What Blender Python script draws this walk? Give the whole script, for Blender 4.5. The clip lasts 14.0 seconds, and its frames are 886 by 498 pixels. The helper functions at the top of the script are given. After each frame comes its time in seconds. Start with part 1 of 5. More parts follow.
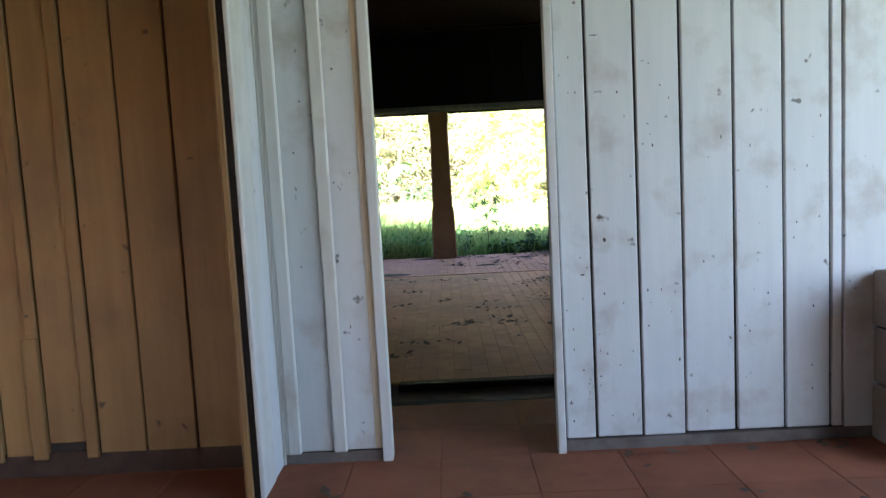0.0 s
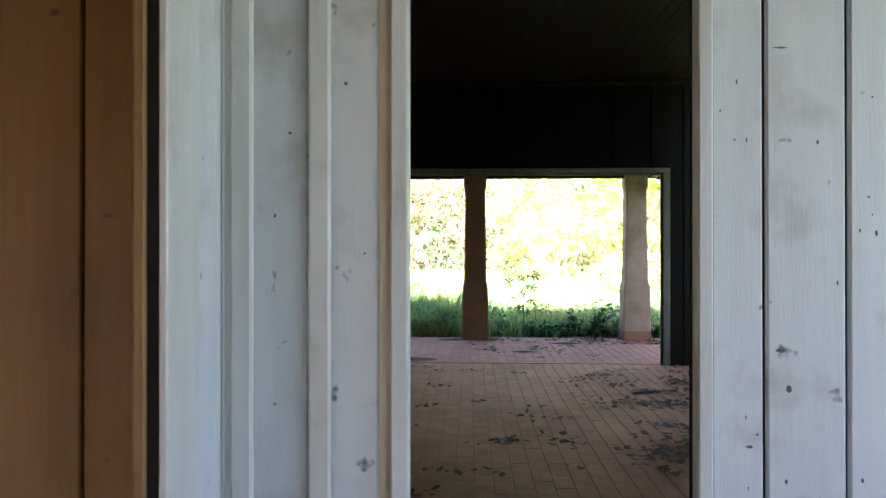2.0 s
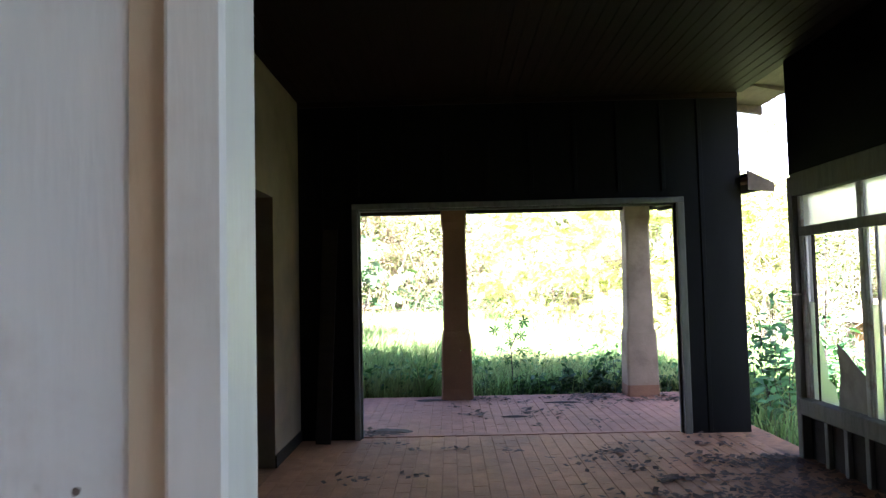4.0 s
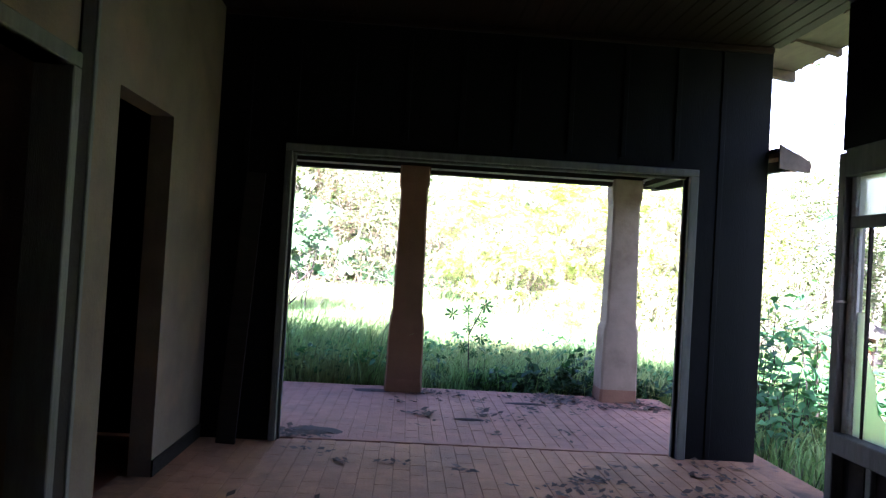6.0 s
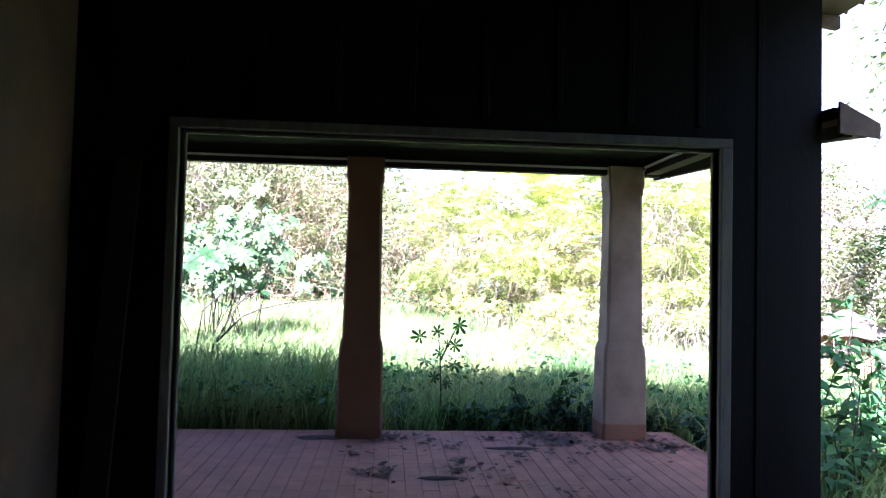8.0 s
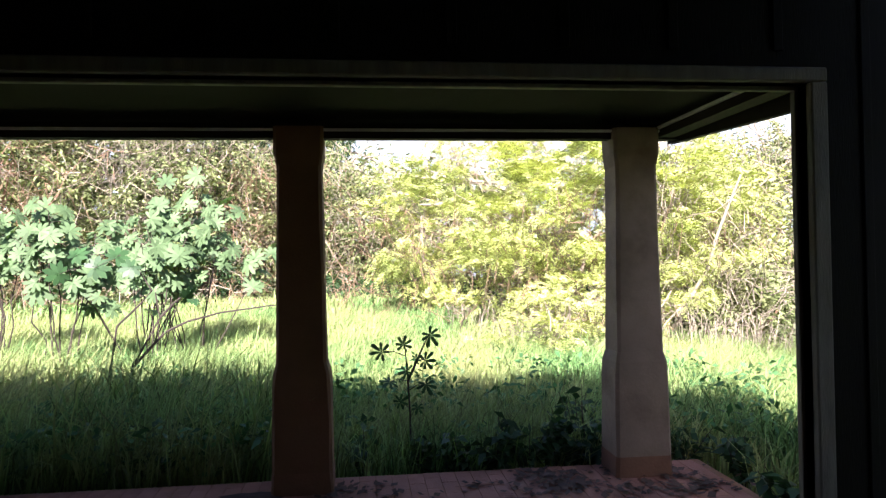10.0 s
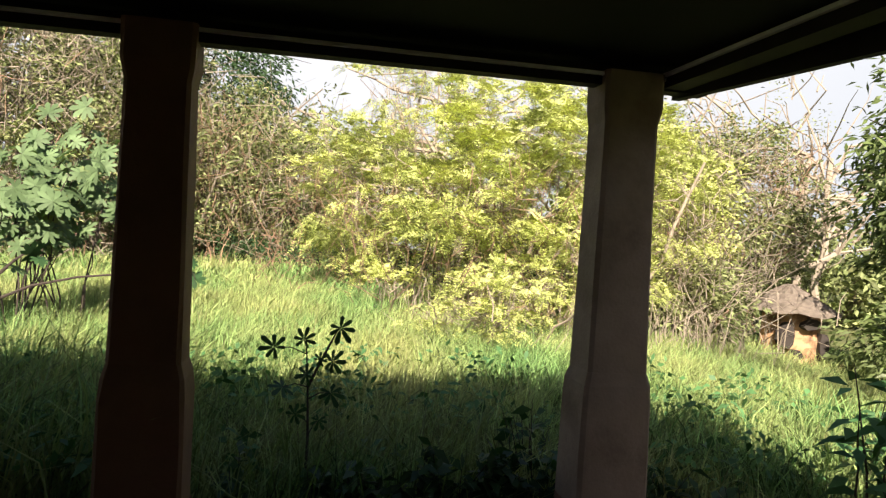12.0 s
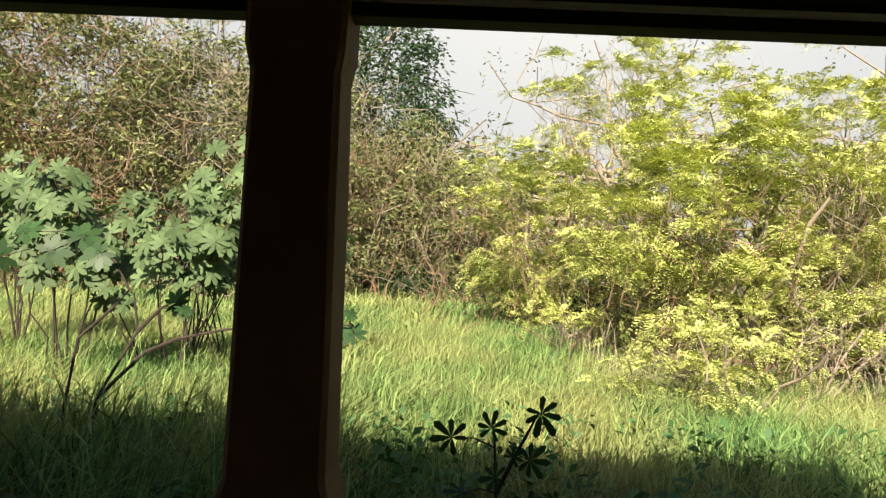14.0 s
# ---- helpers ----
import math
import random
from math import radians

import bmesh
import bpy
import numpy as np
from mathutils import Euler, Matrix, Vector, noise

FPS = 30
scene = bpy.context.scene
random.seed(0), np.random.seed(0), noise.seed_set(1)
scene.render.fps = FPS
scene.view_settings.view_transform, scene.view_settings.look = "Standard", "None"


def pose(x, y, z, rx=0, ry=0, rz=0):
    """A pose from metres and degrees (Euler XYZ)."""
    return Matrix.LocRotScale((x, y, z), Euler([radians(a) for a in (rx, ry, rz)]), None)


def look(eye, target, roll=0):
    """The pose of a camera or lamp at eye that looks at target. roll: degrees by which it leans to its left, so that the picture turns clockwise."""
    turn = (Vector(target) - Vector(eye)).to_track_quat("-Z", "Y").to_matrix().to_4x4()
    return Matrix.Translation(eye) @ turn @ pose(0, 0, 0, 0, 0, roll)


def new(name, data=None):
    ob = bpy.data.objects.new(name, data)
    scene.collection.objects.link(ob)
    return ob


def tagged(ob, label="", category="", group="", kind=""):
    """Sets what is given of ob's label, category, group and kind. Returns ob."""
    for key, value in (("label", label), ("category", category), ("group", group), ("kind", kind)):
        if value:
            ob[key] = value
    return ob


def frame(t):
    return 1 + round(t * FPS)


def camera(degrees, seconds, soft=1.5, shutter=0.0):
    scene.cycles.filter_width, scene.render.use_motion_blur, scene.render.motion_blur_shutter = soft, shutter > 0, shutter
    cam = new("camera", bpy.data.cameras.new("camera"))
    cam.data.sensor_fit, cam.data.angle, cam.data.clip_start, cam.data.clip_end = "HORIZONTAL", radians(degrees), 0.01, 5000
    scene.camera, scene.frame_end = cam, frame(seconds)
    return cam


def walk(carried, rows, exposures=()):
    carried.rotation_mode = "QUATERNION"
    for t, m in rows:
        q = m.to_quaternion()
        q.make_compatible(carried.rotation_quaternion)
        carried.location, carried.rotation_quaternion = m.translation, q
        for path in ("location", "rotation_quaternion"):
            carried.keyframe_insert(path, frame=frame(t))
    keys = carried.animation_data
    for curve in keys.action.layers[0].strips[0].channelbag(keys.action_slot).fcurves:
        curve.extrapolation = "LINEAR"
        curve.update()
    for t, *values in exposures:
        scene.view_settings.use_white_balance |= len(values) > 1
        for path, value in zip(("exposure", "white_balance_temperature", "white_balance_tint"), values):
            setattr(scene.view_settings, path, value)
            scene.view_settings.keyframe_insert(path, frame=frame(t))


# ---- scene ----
# ---------- walk ----------
cam = camera(64.6, 14.0, soft=1.3, shutter=0.2)
PATH = [
    (0, (1.019, -9.268, 1.236), (1.001, -7.405, 1.061), -3.0),
    (0.5, (0.919, -8.958, 1.272), (0.935, -7.090, 1.152), -0.9),
    (1, (0.898, -8.633, 1.287), (0.904, -6.761, 1.281), 2.9),
    (1.5, (0.895, -8.345, 1.319), (0.797, -6.476, 1.298), 3.2),
    (2, (0.882, -8.035, 1.309), (0.806, -6.165, 1.312), -0.0),
    (2.5, (0.902, -7.709, 1.360), (0.870, -5.837, 1.354), -1.9),
    (3, (0.960, -7.42, 1.386), (0.80, -5.557, 1.455), -2.8),
    (3.5, (0.970, -7.145, 1.409), (0.812, -5.28, 1.468), -0.5),
    (4, (0.875, -6.707, 1.444), (0.858, -4.838, 1.541), -1.3),
    (4.2, (0.863, -6.574, 1.451), (0.879, -4.702, 1.492), 0.5),
    (6.3, (0.944, -5.126, 1.399), (1.035, -3.257, 1.434), 3.4),
    (6.5, (1.002, -4.986, 1.397), (1.066, -3.115, 1.426), 1.5),
    (7, (1.032, -4.667, 1.388), (1.074, -2.795, 1.413), 3.3),
    (7.5, (1.103, -4.250, 1.401), (1.236, -2.386, 1.500), 0.2),
    (8, (1.152, -3.917, 1.408), (1.297, -2.052, 1.480), 1.4),
    (8.2, (1.186, -3.737, 1.417), (1.353, -1.876, 1.509), 0.8),
    (10.3, (1.407, -2.249, 1.552), (1.645, -0.263, 1.575), -1.2),
    (10.5, (1.445, -2.059, 1.563), (1.769, -0.086, 1.631), 0.3),
    (11, (1.451, -1.774, 1.577), (1.849, 0.186, 1.595), -3.0),
    (11.5, (1.556, -1.438, 1.599), (1.933, 0.523, 1.706), -1.0),
    (12, (1.612, -1.184, 1.542), (2.011, 0.776, 1.494), 3.3),
    (12.5, (1.637, -0.836, 1.573), (2.169, 1.092, 1.57), -0.2),
    (13, (1.614, -0.607, 1.576), (1.97, 1.361, 1.568), 0.3),
    (13.3, (1.593, -0.421, 1.62), (1.734, 1.573, 1.687), -0.0),
    (13.5, (1.579, -0.318, 1.62), (1.586, 1.682, 1.665), 0.2),
    (14, (1.496, 0.01, 1.596), (1.442, 2.009, 1.615), 2.8),
]
EXPOSURES = [(0, 4.4, 5500, 12), (1, 4.4, 5600, 12), (2, 4.4, 5600, 15), (4.2, 4.2, 5300, 22), (6.3, 4.05, 4850, 29), (7.5, 3.68, 4800, 30),
             (8.2, 3.15, 4950, 28), (10.3, 2.20, 5800, 23), (11.5, 1.63, 6400, 19), (12.5, 1.38, 6700, 16), (14, 1.17, 6850, 13)]
walk(cam, [(t, look(eye, target, roll)) for t, eye, target, roll in PATH], EXPOSURES)

# ---------- sky and sun ----------
SUN_DIR = Vector((0.19, 1.0, -0.87)).normalized()      # the way the sunlight travels
world = bpy.data.worlds.new("sky")
scene.world = world
world.use_nodes = True
wn = world.node_tree
sky = wn.nodes.new("ShaderNodeTexSky")
sky.sky_type, sky.sun_disc = "NISHITA", False
sky.sun_elevation, sky.sun_rotation = radians(40.5), radians(191)
sky.air_density, sky.dust_density, sky.ozone_density = 1.0, 3.0, 1.0
wn.links.new(sky.outputs[0], wn.nodes["Background"].inputs[0])
wn.nodes["Background"].inputs[1].default_value = 0.052
sun = new("sun", bpy.data.lights.new("sun", "SUN"))
sun.data.energy, sun.data.angle, sun.data.color = 5.0, radians(0.6), (1.0, 0.90, 0.72)
sun.matrix_world = look((0, -20, 20), Vector((0, -20, 20)) + SUN_DIR)

window_light = new("window_daylight", bpy.data.lights.new("window_daylight", "AREA"))
window_light.data.shape, window_light.data.size, window_light.data.size_y = "RECTANGLE", 3.4, 1.9
window_light.data.energy, window_light.data.color = 3.3, (0.78, 0.92, 0.98)
window_light.matrix_world = look((4.47, -8.7, 1.62), (0.0, -8.3, 1.1))

# ---------- materials ----------
def material(name, a, b, rough=0.8, scale=4.0, stretch=(1, 1, 1), dirt=None, dirt_scale=1.5, dirt_edge=(0.5, 0.7), dirt_amount=0.7,
             bump=0.3, bump_scale=40.0, spots=None, spot_scale=9.0, vary=0.0, metal=0.0, island=False, trans=None, spec=0.5, through_light=0.22):
    m = bpy.data.materials.new(name)
    m.use_nodes = True
    nt = m.node_tree
    N, L = nt.nodes, nt.links
    bsdf = N["Principled BSDF"]
    co = N.new("ShaderNodeNewGeometry")
    mp = N.new("ShaderNodeMapping")
    mp.inputs["Scale"].default_value = stretch
    L.new(co.outputs["Position"], mp.inputs["Vector"])

    def noise_tex(s, detail=6, vec=None, rough_=0.6):
        n = N.new("ShaderNodeTexNoise")
        n.inputs["Scale"].default_value, n.inputs["Detail"].default_value, n.inputs["Roughness"].default_value = s, detail, rough_
        L.new((vec or mp.outputs[0]), n.inputs["Vector"])
        return n.outputs["Fac"]

    def ramp(fac, lo, hi):
        r = N.new("ShaderNodeMapRange")
        r.inputs["From Min"].default_value, r.inputs["From Max"].default_value = lo, hi
        L.new(fac, r.inputs["Value"])
        return r.outputs[0]

    def mix(fac, c1, c2, mode="MIX"):
        x = N.new("ShaderNodeMix")
        x.data_type, x.blend_type = "RGBA", mode
        for sock, v in ((x.inputs[0], fac), (x.inputs[6], c1), (x.inputs[7], c2)):
            if isinstance(v, bpy.types.NodeSocket):
                L.new(v, sock)
            else:
                sock.default_value = v if isinstance(v, float) else (*v, 1)
        return x.outputs[2]

    def times(s, k):
        x = N.new("ShaderNodeMath")
        x.operation = "MULTIPLY"
        L.new(s, x.inputs[0])
        x.inputs[1].default_value = k
        return x.outputs[0]

    col = mix(ramp(noise_tex(scale), 0.3, 0.7), a, b)
    if vary:
        if island:
            rnd = co.outputs["Random Per Island"]
        else:
            rnd = N.new("ShaderNodeObjectInfo").outputs["Random"]
        h = N.new("ShaderNodeHueSaturation")
        r = N.new("ShaderNodeMapRange")
        r.inputs["To Min"].default_value, r.inputs["To Max"].default_value = 1 - vary, 1 + vary
        L.new(rnd, r.inputs["Value"])
        L.new(r.outputs[0], h.inputs["Value"])
        L.new(col, h.inputs["Color"])
        col = h.outputs[0]
    if dirt:
        col = mix(times(ramp(noise_tex(dirt_scale, 8, co.outputs["Position"]), *dirt_edge), dirt_amount), col, dirt)
    if spots:
        col = mix(times(ramp(noise_tex(spot_scale, 2, co.outputs["Position"]), 0.70, 0.76), 0.85), col, spots)
    L.new(col, bsdf.inputs["Base Color"])
    bsdf.inputs["Specular IOR Level"].default_value = spec
    bsdf.inputs["Roughness"].default_value, bsdf.inputs["Metallic"].default_value = rough, metal
    if bump:
        bp = N.new("ShaderNodeBump")
        bp.inputs["Strength"].default_value, bp.inputs["Distance"].default_value = bump, 0.01
        L.new(noise_tex(bump_scale, 5), bp.inputs["Height"])
        L.new(bp.outputs[0], bsdf.inputs["Normal"])
    if trans:
        tr = N.new("ShaderNodeBsdfTranslucent")
        L.new(mix(1.0, col, trans, "MULTIPLY"), tr.inputs["Color"])
        ad = N.new("ShaderNodeMixShader")
        ad.inputs[0].default_value = through_light
        L.new(bsdf.outputs[0], ad.inputs[1])
        L.new(tr.outputs[0], ad.inputs[2])
        L.new(ad.outputs[0], N["Material Output"].inputs["Surface"])
    return m


WHITE_BOARD = material("white_board_paint", (0.69, 0.70, 0.69), (0.62, 0.635, 0.63), 0.55, 3, (5, 5, 0.5), (0.30, 0.22, 0.15), 3.4, (0.52, 0.76), 0.6,
                       0.12, 30, (0.10, 0.085, 0.07), 13.0, 0.05)
WHITE_TRIM = material("white_trim_paint", (0.72, 0.72, 0.69), (0.60, 0.58, 0.52), 0.5, 3, (4, 4, 0.5), (0.30, 0.20, 0.12), 3.0, (0.56, 0.8), 0.5, 0.10, 30, None, 9, 0.04)
# white boards of the left room; the dim warm bounce light is tinted in
WARM_LIT_BOARD = material("warm_lit_board", (0.33, 0.20, 0.072), (0.24, 0.135, 0.046), 0.6, 2.5, (5, 5, 0.4), (0.14, 0.08, 0.04), 1.8, (0.5, 0.75), 0.6, 0.15, 30, (0.06, 0.04, 0.03), 11, 0.10)
STAIN = material("dark_paint_flaw", (0.16, 0.13, 0.11), (0.09, 0.07, 0.06), 0.8, 60, bump=0)
OCHRE_EDGE = material("ochre_board_edge", (0.52, 0.40, 0.25), (0.62, 0.54, 0.42), 0.7, 2.5, (3, 3, 0.6), (0.42, 0.27, 0.12), 2.0, (0.45, 0.75), 0.7, 0.15, 30)
SEAM = material("dark_gap", (0.05, 0.04, 0.035), (0.03, 0.025, 0.02), 0.9)
# dark boards; the room's deep shade is put into the near-black colour too
DARK_BOARD = material("shade_darkened_board", (0.0042, 0.0042, 0.0044), (0.003, 0.003, 0.0032), 0.7, 3, (6, 6, 0.5), (0.011, 0.010, 0.0095), 2.0, (0.55, 0.8), 0.5, 0.3, 30, spec=0.15)
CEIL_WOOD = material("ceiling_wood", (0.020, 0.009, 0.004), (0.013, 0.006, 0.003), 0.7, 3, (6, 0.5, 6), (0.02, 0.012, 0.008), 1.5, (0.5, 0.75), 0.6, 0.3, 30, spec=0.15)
# porch ceiling wood, blackened so that its colour carries the shade under the roof
PORCH_CEIL = material("shade_dark_ceiling_wood", (0.005, 0.0036, 0.0028), (0.0035, 0.0026, 0.002), 0.85, 3, (0.5, 6, 6), None, 1, (0, 1), 0, 0.3, 30, spec=0.1)
FRAME_WOOD = material("weathered_white_frame", (0.16, 0.156, 0.14), (0.095, 0.092, 0.08), 0.65, 4, (6, 6, 1), (0.16, 0.13, 0.10), 3.5, (0.5, 0.72), 0.7, 0.5, 35)
SOFFIT = material("brown_soffit_wood", (0.16, 0.115, 0.08), (0.10, 0.07, 0.05), 0.8, 4, (6, 1, 6), (0.06, 0.045, 0.035), 3.0, (0.5, 0.7), 0.6, 0.4, 30)
BEAM_WOOD = material("dark_beam_wood", (0.022, 0.016, 0.012), (0.014, 0.010, 0.008), 0.8, 3, (1, 6, 6), None, 1, (0, 1), 0, 0.4, 30, spec=0.2)
PLASTER = material("cream_plaster", (0.195, 0.145, 0.10), (0.13, 0.094, 0.064), 0.85, 2.5, (1, 1, 1), (0.26, 0.15, 0.09), 1.6, (0.50, 0.75), 0.7, 0.4, 45)
POST_CREAM = material("cream_post_plaster", (0.29, 0.215, 0.155), (0.20, 0.145, 0.10), 0.85, 3, (1, 1, 1), (0.13, 0.08, 0.05), 2.6, (0.48, 0.68), 0.7, 0.5, 45)
POST_RED = material("reddish_post_plaster", (0.21, 0.115, 0.055), (0.15, 0.078, 0.036), 0.85, 3, (1, 1, 1), (0.20, 0.09, 0.05), 2.3, (0.48, 0.70), 0.7, 0.5, 45)
BASE_RED = material("red_dust_plaster", (0.22, 0.11, 0.06), (0.15, 0.07, 0.04), 0.9, 4, (1, 1, 1), (0.15, 0.07, 0.045), 4, (0.5, 0.7), 0.7, 0.5, 50)
BRICK = material("red_brick", (0.47, 0.225, 0.112), (0.36, 0.168, 0.082), 0.85, 7, (1, 1, 1), (0.15, 0.085, 0.056), 1.1, (0.50, 0.70), 0.5, 0.6, 50, None, 9, 0.07)
BRICK_FAR = material("red_brick_floor", (0.47, 0.225, 0.112), (0.36, 0.168, 0.082), 0.85, 7, (1, 1, 1), (0.15, 0.085, 0.056), 1.1, (0.50, 0.70), 0.5, 0.6, 50, None, 9, 0.07, 0.0, True)
PORCH_BRICK = material("dusty_porch_brick", (0.44, 0.20, 0.13), (0.34, 0.15, 0.095), 0.85, 6, (1, 1, 1), (0.24, 0.125, 0.09), 1.5, (0.5, 0.7), 0.6, 0.6, 50, None, 9, 0.07, 0.0, True)
MORTAR = material("earthy_mortar", (0.35, 0.17, 0.087), (0.25, 0.12, 0.064), 0.95, 12, (1, 1, 1), (0.06, 0.04, 0.03), 1.5, (0.5, 0.7), 0.6, 0.6, 60)
RED_CEMENT = material("red_cement_tile", (0.30, 0.115, 0.065), (0.22, 0.08, 0.045), 0.8, 3, (1, 1, 1), (0.14, 0.07, 0.045), 2.0, (0.48, 0.70), 0.6, 0.25, 40, None, 9, 0.10, spec=0.15)
EARTH = material("dark_earth", (0.085, 0.048, 0.034), (0.05, 0.03, 0.022), 0.95, 9, (1, 1, 1), None, 1, (0, 1), 0, 0.8, 40)
SKIRT = material("grey_cement_skirting", (0.20, 0.17, 0.15), (0.14, 0.115, 0.10), 0.9, 6, (1, 1, 1), (0.09, 0.05, 0.04), 3, (0.5, 0.7), 0.6, 0.5, 50)
BLOCK = material("tan_masonry", (0.33, 0.27, 0.22), (0.25, 0.20, 0.16), 0.9, 5, (1, 1, 1), (0.13, 0.10, 0.08), 2, (0.5, 0.72), 0.6, 0.5, 50)
CLAY_TILE = material("clay_roof_tile", (0.30, 0.17, 0.11), (0.20, 0.12, 0.085), 0.9, 5, (1, 1, 1), (0.08, 0.07, 0.06), 2, (0.5, 0.7), 0.7, 0.5, 50)
STEEL = material("rusty_white_steel", (0.46, 0.45, 0.41), (0.34, 0.32, 0.28), 0.5, 8, (1, 1, 1), (0.16, 0.08, 0.04), 6, (0.5, 0.65), 0.8, 0.4, 60)
LITTER = material("dead_leaf", (0.14, 0.08, 0.052), (0.075, 0.045, 0.03), 0.9, 8, vary=0.4, island=True, bump=0)
SOIL = material("grassy_soil", (0.10, 0.13, 0.03), (0.07, 0.075, 0.03), 0.95, 1.2, (1, 1, 1), (0.13, 0.11, 0.045), 0.5, (0.45, 0.7), 0.5, 0.6, 20)
GRASS = material("tall_grass", (0.105, 0.23, 0.075), (0.30, 0.35, 0.125), 0.6, 0.6, (1, 1, 1), (0.44, 0.42, 0.19), 0.6, (0.42, 0.68), 0.5, 0, 10, None, 9, 0.72, 0, True, (1.0, 1.15, 0.65), spec=0.2)
LEAF_YELLOW = material("yellow_green_leaf", (0.60, 0.65, 0.22), (0.30, 0.355, 0.115), 0.55, 0.8, (1, 1, 1), (0.36, 0.34, 0.12), 1.2, (0.52, 0.72), 0.4, 0, 10, None, 9, 0.55, 0, True, (1.1, 1.1, 0.6), spec=0.2)
LEAF_OLIVE = material("olive_leaf", (0.30, 0.34, 0.15), (0.10, 0.135, 0.05), 0.55, 0.7, (1, 1, 1), (0.28, 0.25, 0.12), 0.6, (0.5, 0.7), 0.35, 0, 10, None, 9, 0.75, 0, True, (1.0, 1.05, 0.5), spec=0.2)
LEAF_DARK = material("dark_green_leaf", (0.055, 0.105, 0.04), (0.035, 0.07, 0.03), 0.40, 0.8, (1, 1, 1), None, 1, (0, 1), 0, 0, 10, None, 9, 0.4, 0, True, (0.9, 1.1, 0.5), spec=0.2)
LEAF_MID = material("mid_green_leaf", (0.10, 0.145, 0.05), (0.14, 0.18, 0.07), 0.42, 0.8, (1, 1, 1), None, 1, (0, 1), 0, 0, 10, None, 9, 0.35, 0, True, (0.9, 1.1, 0.5), spec=0.2)
LEAF_CASTOR = material("castor_leaf", (0.15, 0.225, 0.105), (0.065, 0.11, 0.046), 0.6, 1.5, (1, 1, 1), (0.33, 0.30, 0.08), 1.0, (0.62, 0.7), 0.5, 0, 10, None, 9, 0.30, 0, True, (0.9, 1.1, 0.5), spec=0.2)
LEAF_WEED = material("weed_leaf", (0.09, 0.20, 0.075), (0.05, 0.13, 0.045), 0.5, 1.5, vary=0.4, island=True, bump=0, trans=(0.9, 1.1, 0.5), spec=0.2)
# shaded leaf green: the house's shade is in the colour, LEAF_CASTOR is sunlit
LEAF_SHADE = material("shade_darkened_leaf", (0.045, 0.10, 0.035), (0.03, 0.07, 0.028), 0.42, 3, vary=0.3, island=True, bump=0, trans=(0.9, 1.1, 0.5), spec=0.2)
TWIG_PALE = material("pale_bark", (0.36, 0.31, 0.24), (0.24, 0.20, 0.15), 0.9, 6, (1, 1, 0.4), None, 1, (0, 1), 0, 0.5, 40)
TWIG_BROWN = material("brown_bark", (0.30, 0.19, 0.12), (0.19, 0.12, 0.075), 0.9, 6, (1, 1, 0.4), None, 1, (0, 1), 0, 0.5, 40)
TWIG_DARK = material("dark_bark", (0.06, 0.045, 0.035), (0.04, 0.03, 0.025), 0.9, 6, (1, 1, 0.4), None, 1, (0, 1), 0, 0.5, 40)
THATCH = material("grey_thatch", (0.34, 0.29, 0.24), (0.22, 0.18, 0.15), 0.95, 6, (1, 1, 3), (0.12, 0.10, 0.08), 3, (0.5, 0.7), 0.6, 0.8, 30)
CLAY_WALL = material("orange_clay", (0.58, 0.36, 0.20), (0.44, 0.25, 0.13), 0.95, 4, (1, 1, 1), (0.12, 0.07, 0.04), 2.5, (0.5, 0.62), 0.8, 0.6, 30)


def glass_material():
    m = bpy.data.materials.new("dusty_glass")
    m.use_nodes = True
    b = m.node_tree.nodes["Principled BSDF"]
    b.inputs["Base Color"].default_value = (0.9, 0.95, 0.92, 1)
    b.inputs["Transmission Weight"].default_value, b.inputs["Roughness"].default_value, b.inputs["IOR"].default_value = 1.0, 0.06, 1.45
    return m


GLASS = glass_material()
DUSTY = glass_material()
DUSTY.name = "dust_caked_glass"
DUSTY.node_tree.nodes["Principled BSDF"].inputs["Base Color"].default_value = (0.62, 0.64, 0.60, 1)
DUSTY.node_tree.nodes["Principled BSDF"].inputs["Roughness"].default_value = 0.3
DIRT_GLASS = material("mud_caked_glass", (0.30, 0.28, 0.24), (0.22, 0.20, 0.17), 0.7, 9, dirt=(0.14, 0.12, 0.09), dirt_scale=5, bump=0.1)


# ---------- building blocks ----------
def bx(bm, x0, x1, y0, y1, z0, z1):
    v = [bm.verts.new((x, y, z)) for z in (z0, z1) for y in (y0, y1) for x in (x0, x1)]
    for q in ((0, 2, 3, 1), (4, 5, 7, 6), (0, 1, 5, 4), (2, 6, 7, 3), (0, 4, 6, 2), (1, 3, 7, 5)):
        bm.faces.new([v[i] for i in q])
    return bm


def boxes(*rows, bevel=0.0):
    bm = bmesh.new()
    for r in rows:
        bx(bm, *r)
    if bevel:
        bmesh.ops.bevel(bm, geom=bm.edges[:], offset=bevel, segments=1, affect="EDGES")
    return bm


def mesh_of(name, bm, mat):
    me = bpy.data.meshes.new(name)
    bm.to_mesh(me)
    bm.free()
    me.materials.append(mat)
    return me


def thing(name, bm, mat, label="", category="", kind="", group=""):
    return tagged(new(name, mesh_of(name, bm, mat)), label, category, group, kind)


def holder(name, at, label, category, group="", kind=""):
    e = new(name)
    e.location = at
    e.empty_display_size = 0.1
    return tagged(e, label, category, group, kind)


def part(name, bm, mat, parent, label=""):
    ob = new(name, mesh_of(name, bm, mat))
    at = parent.location.copy()
    p = parent.parent
    while p:
        at += p.location
        p = p.parent
    for v in ob.data.vertices:
        v.co -= at
    ob.parent = parent
    return tagged(ob, label)


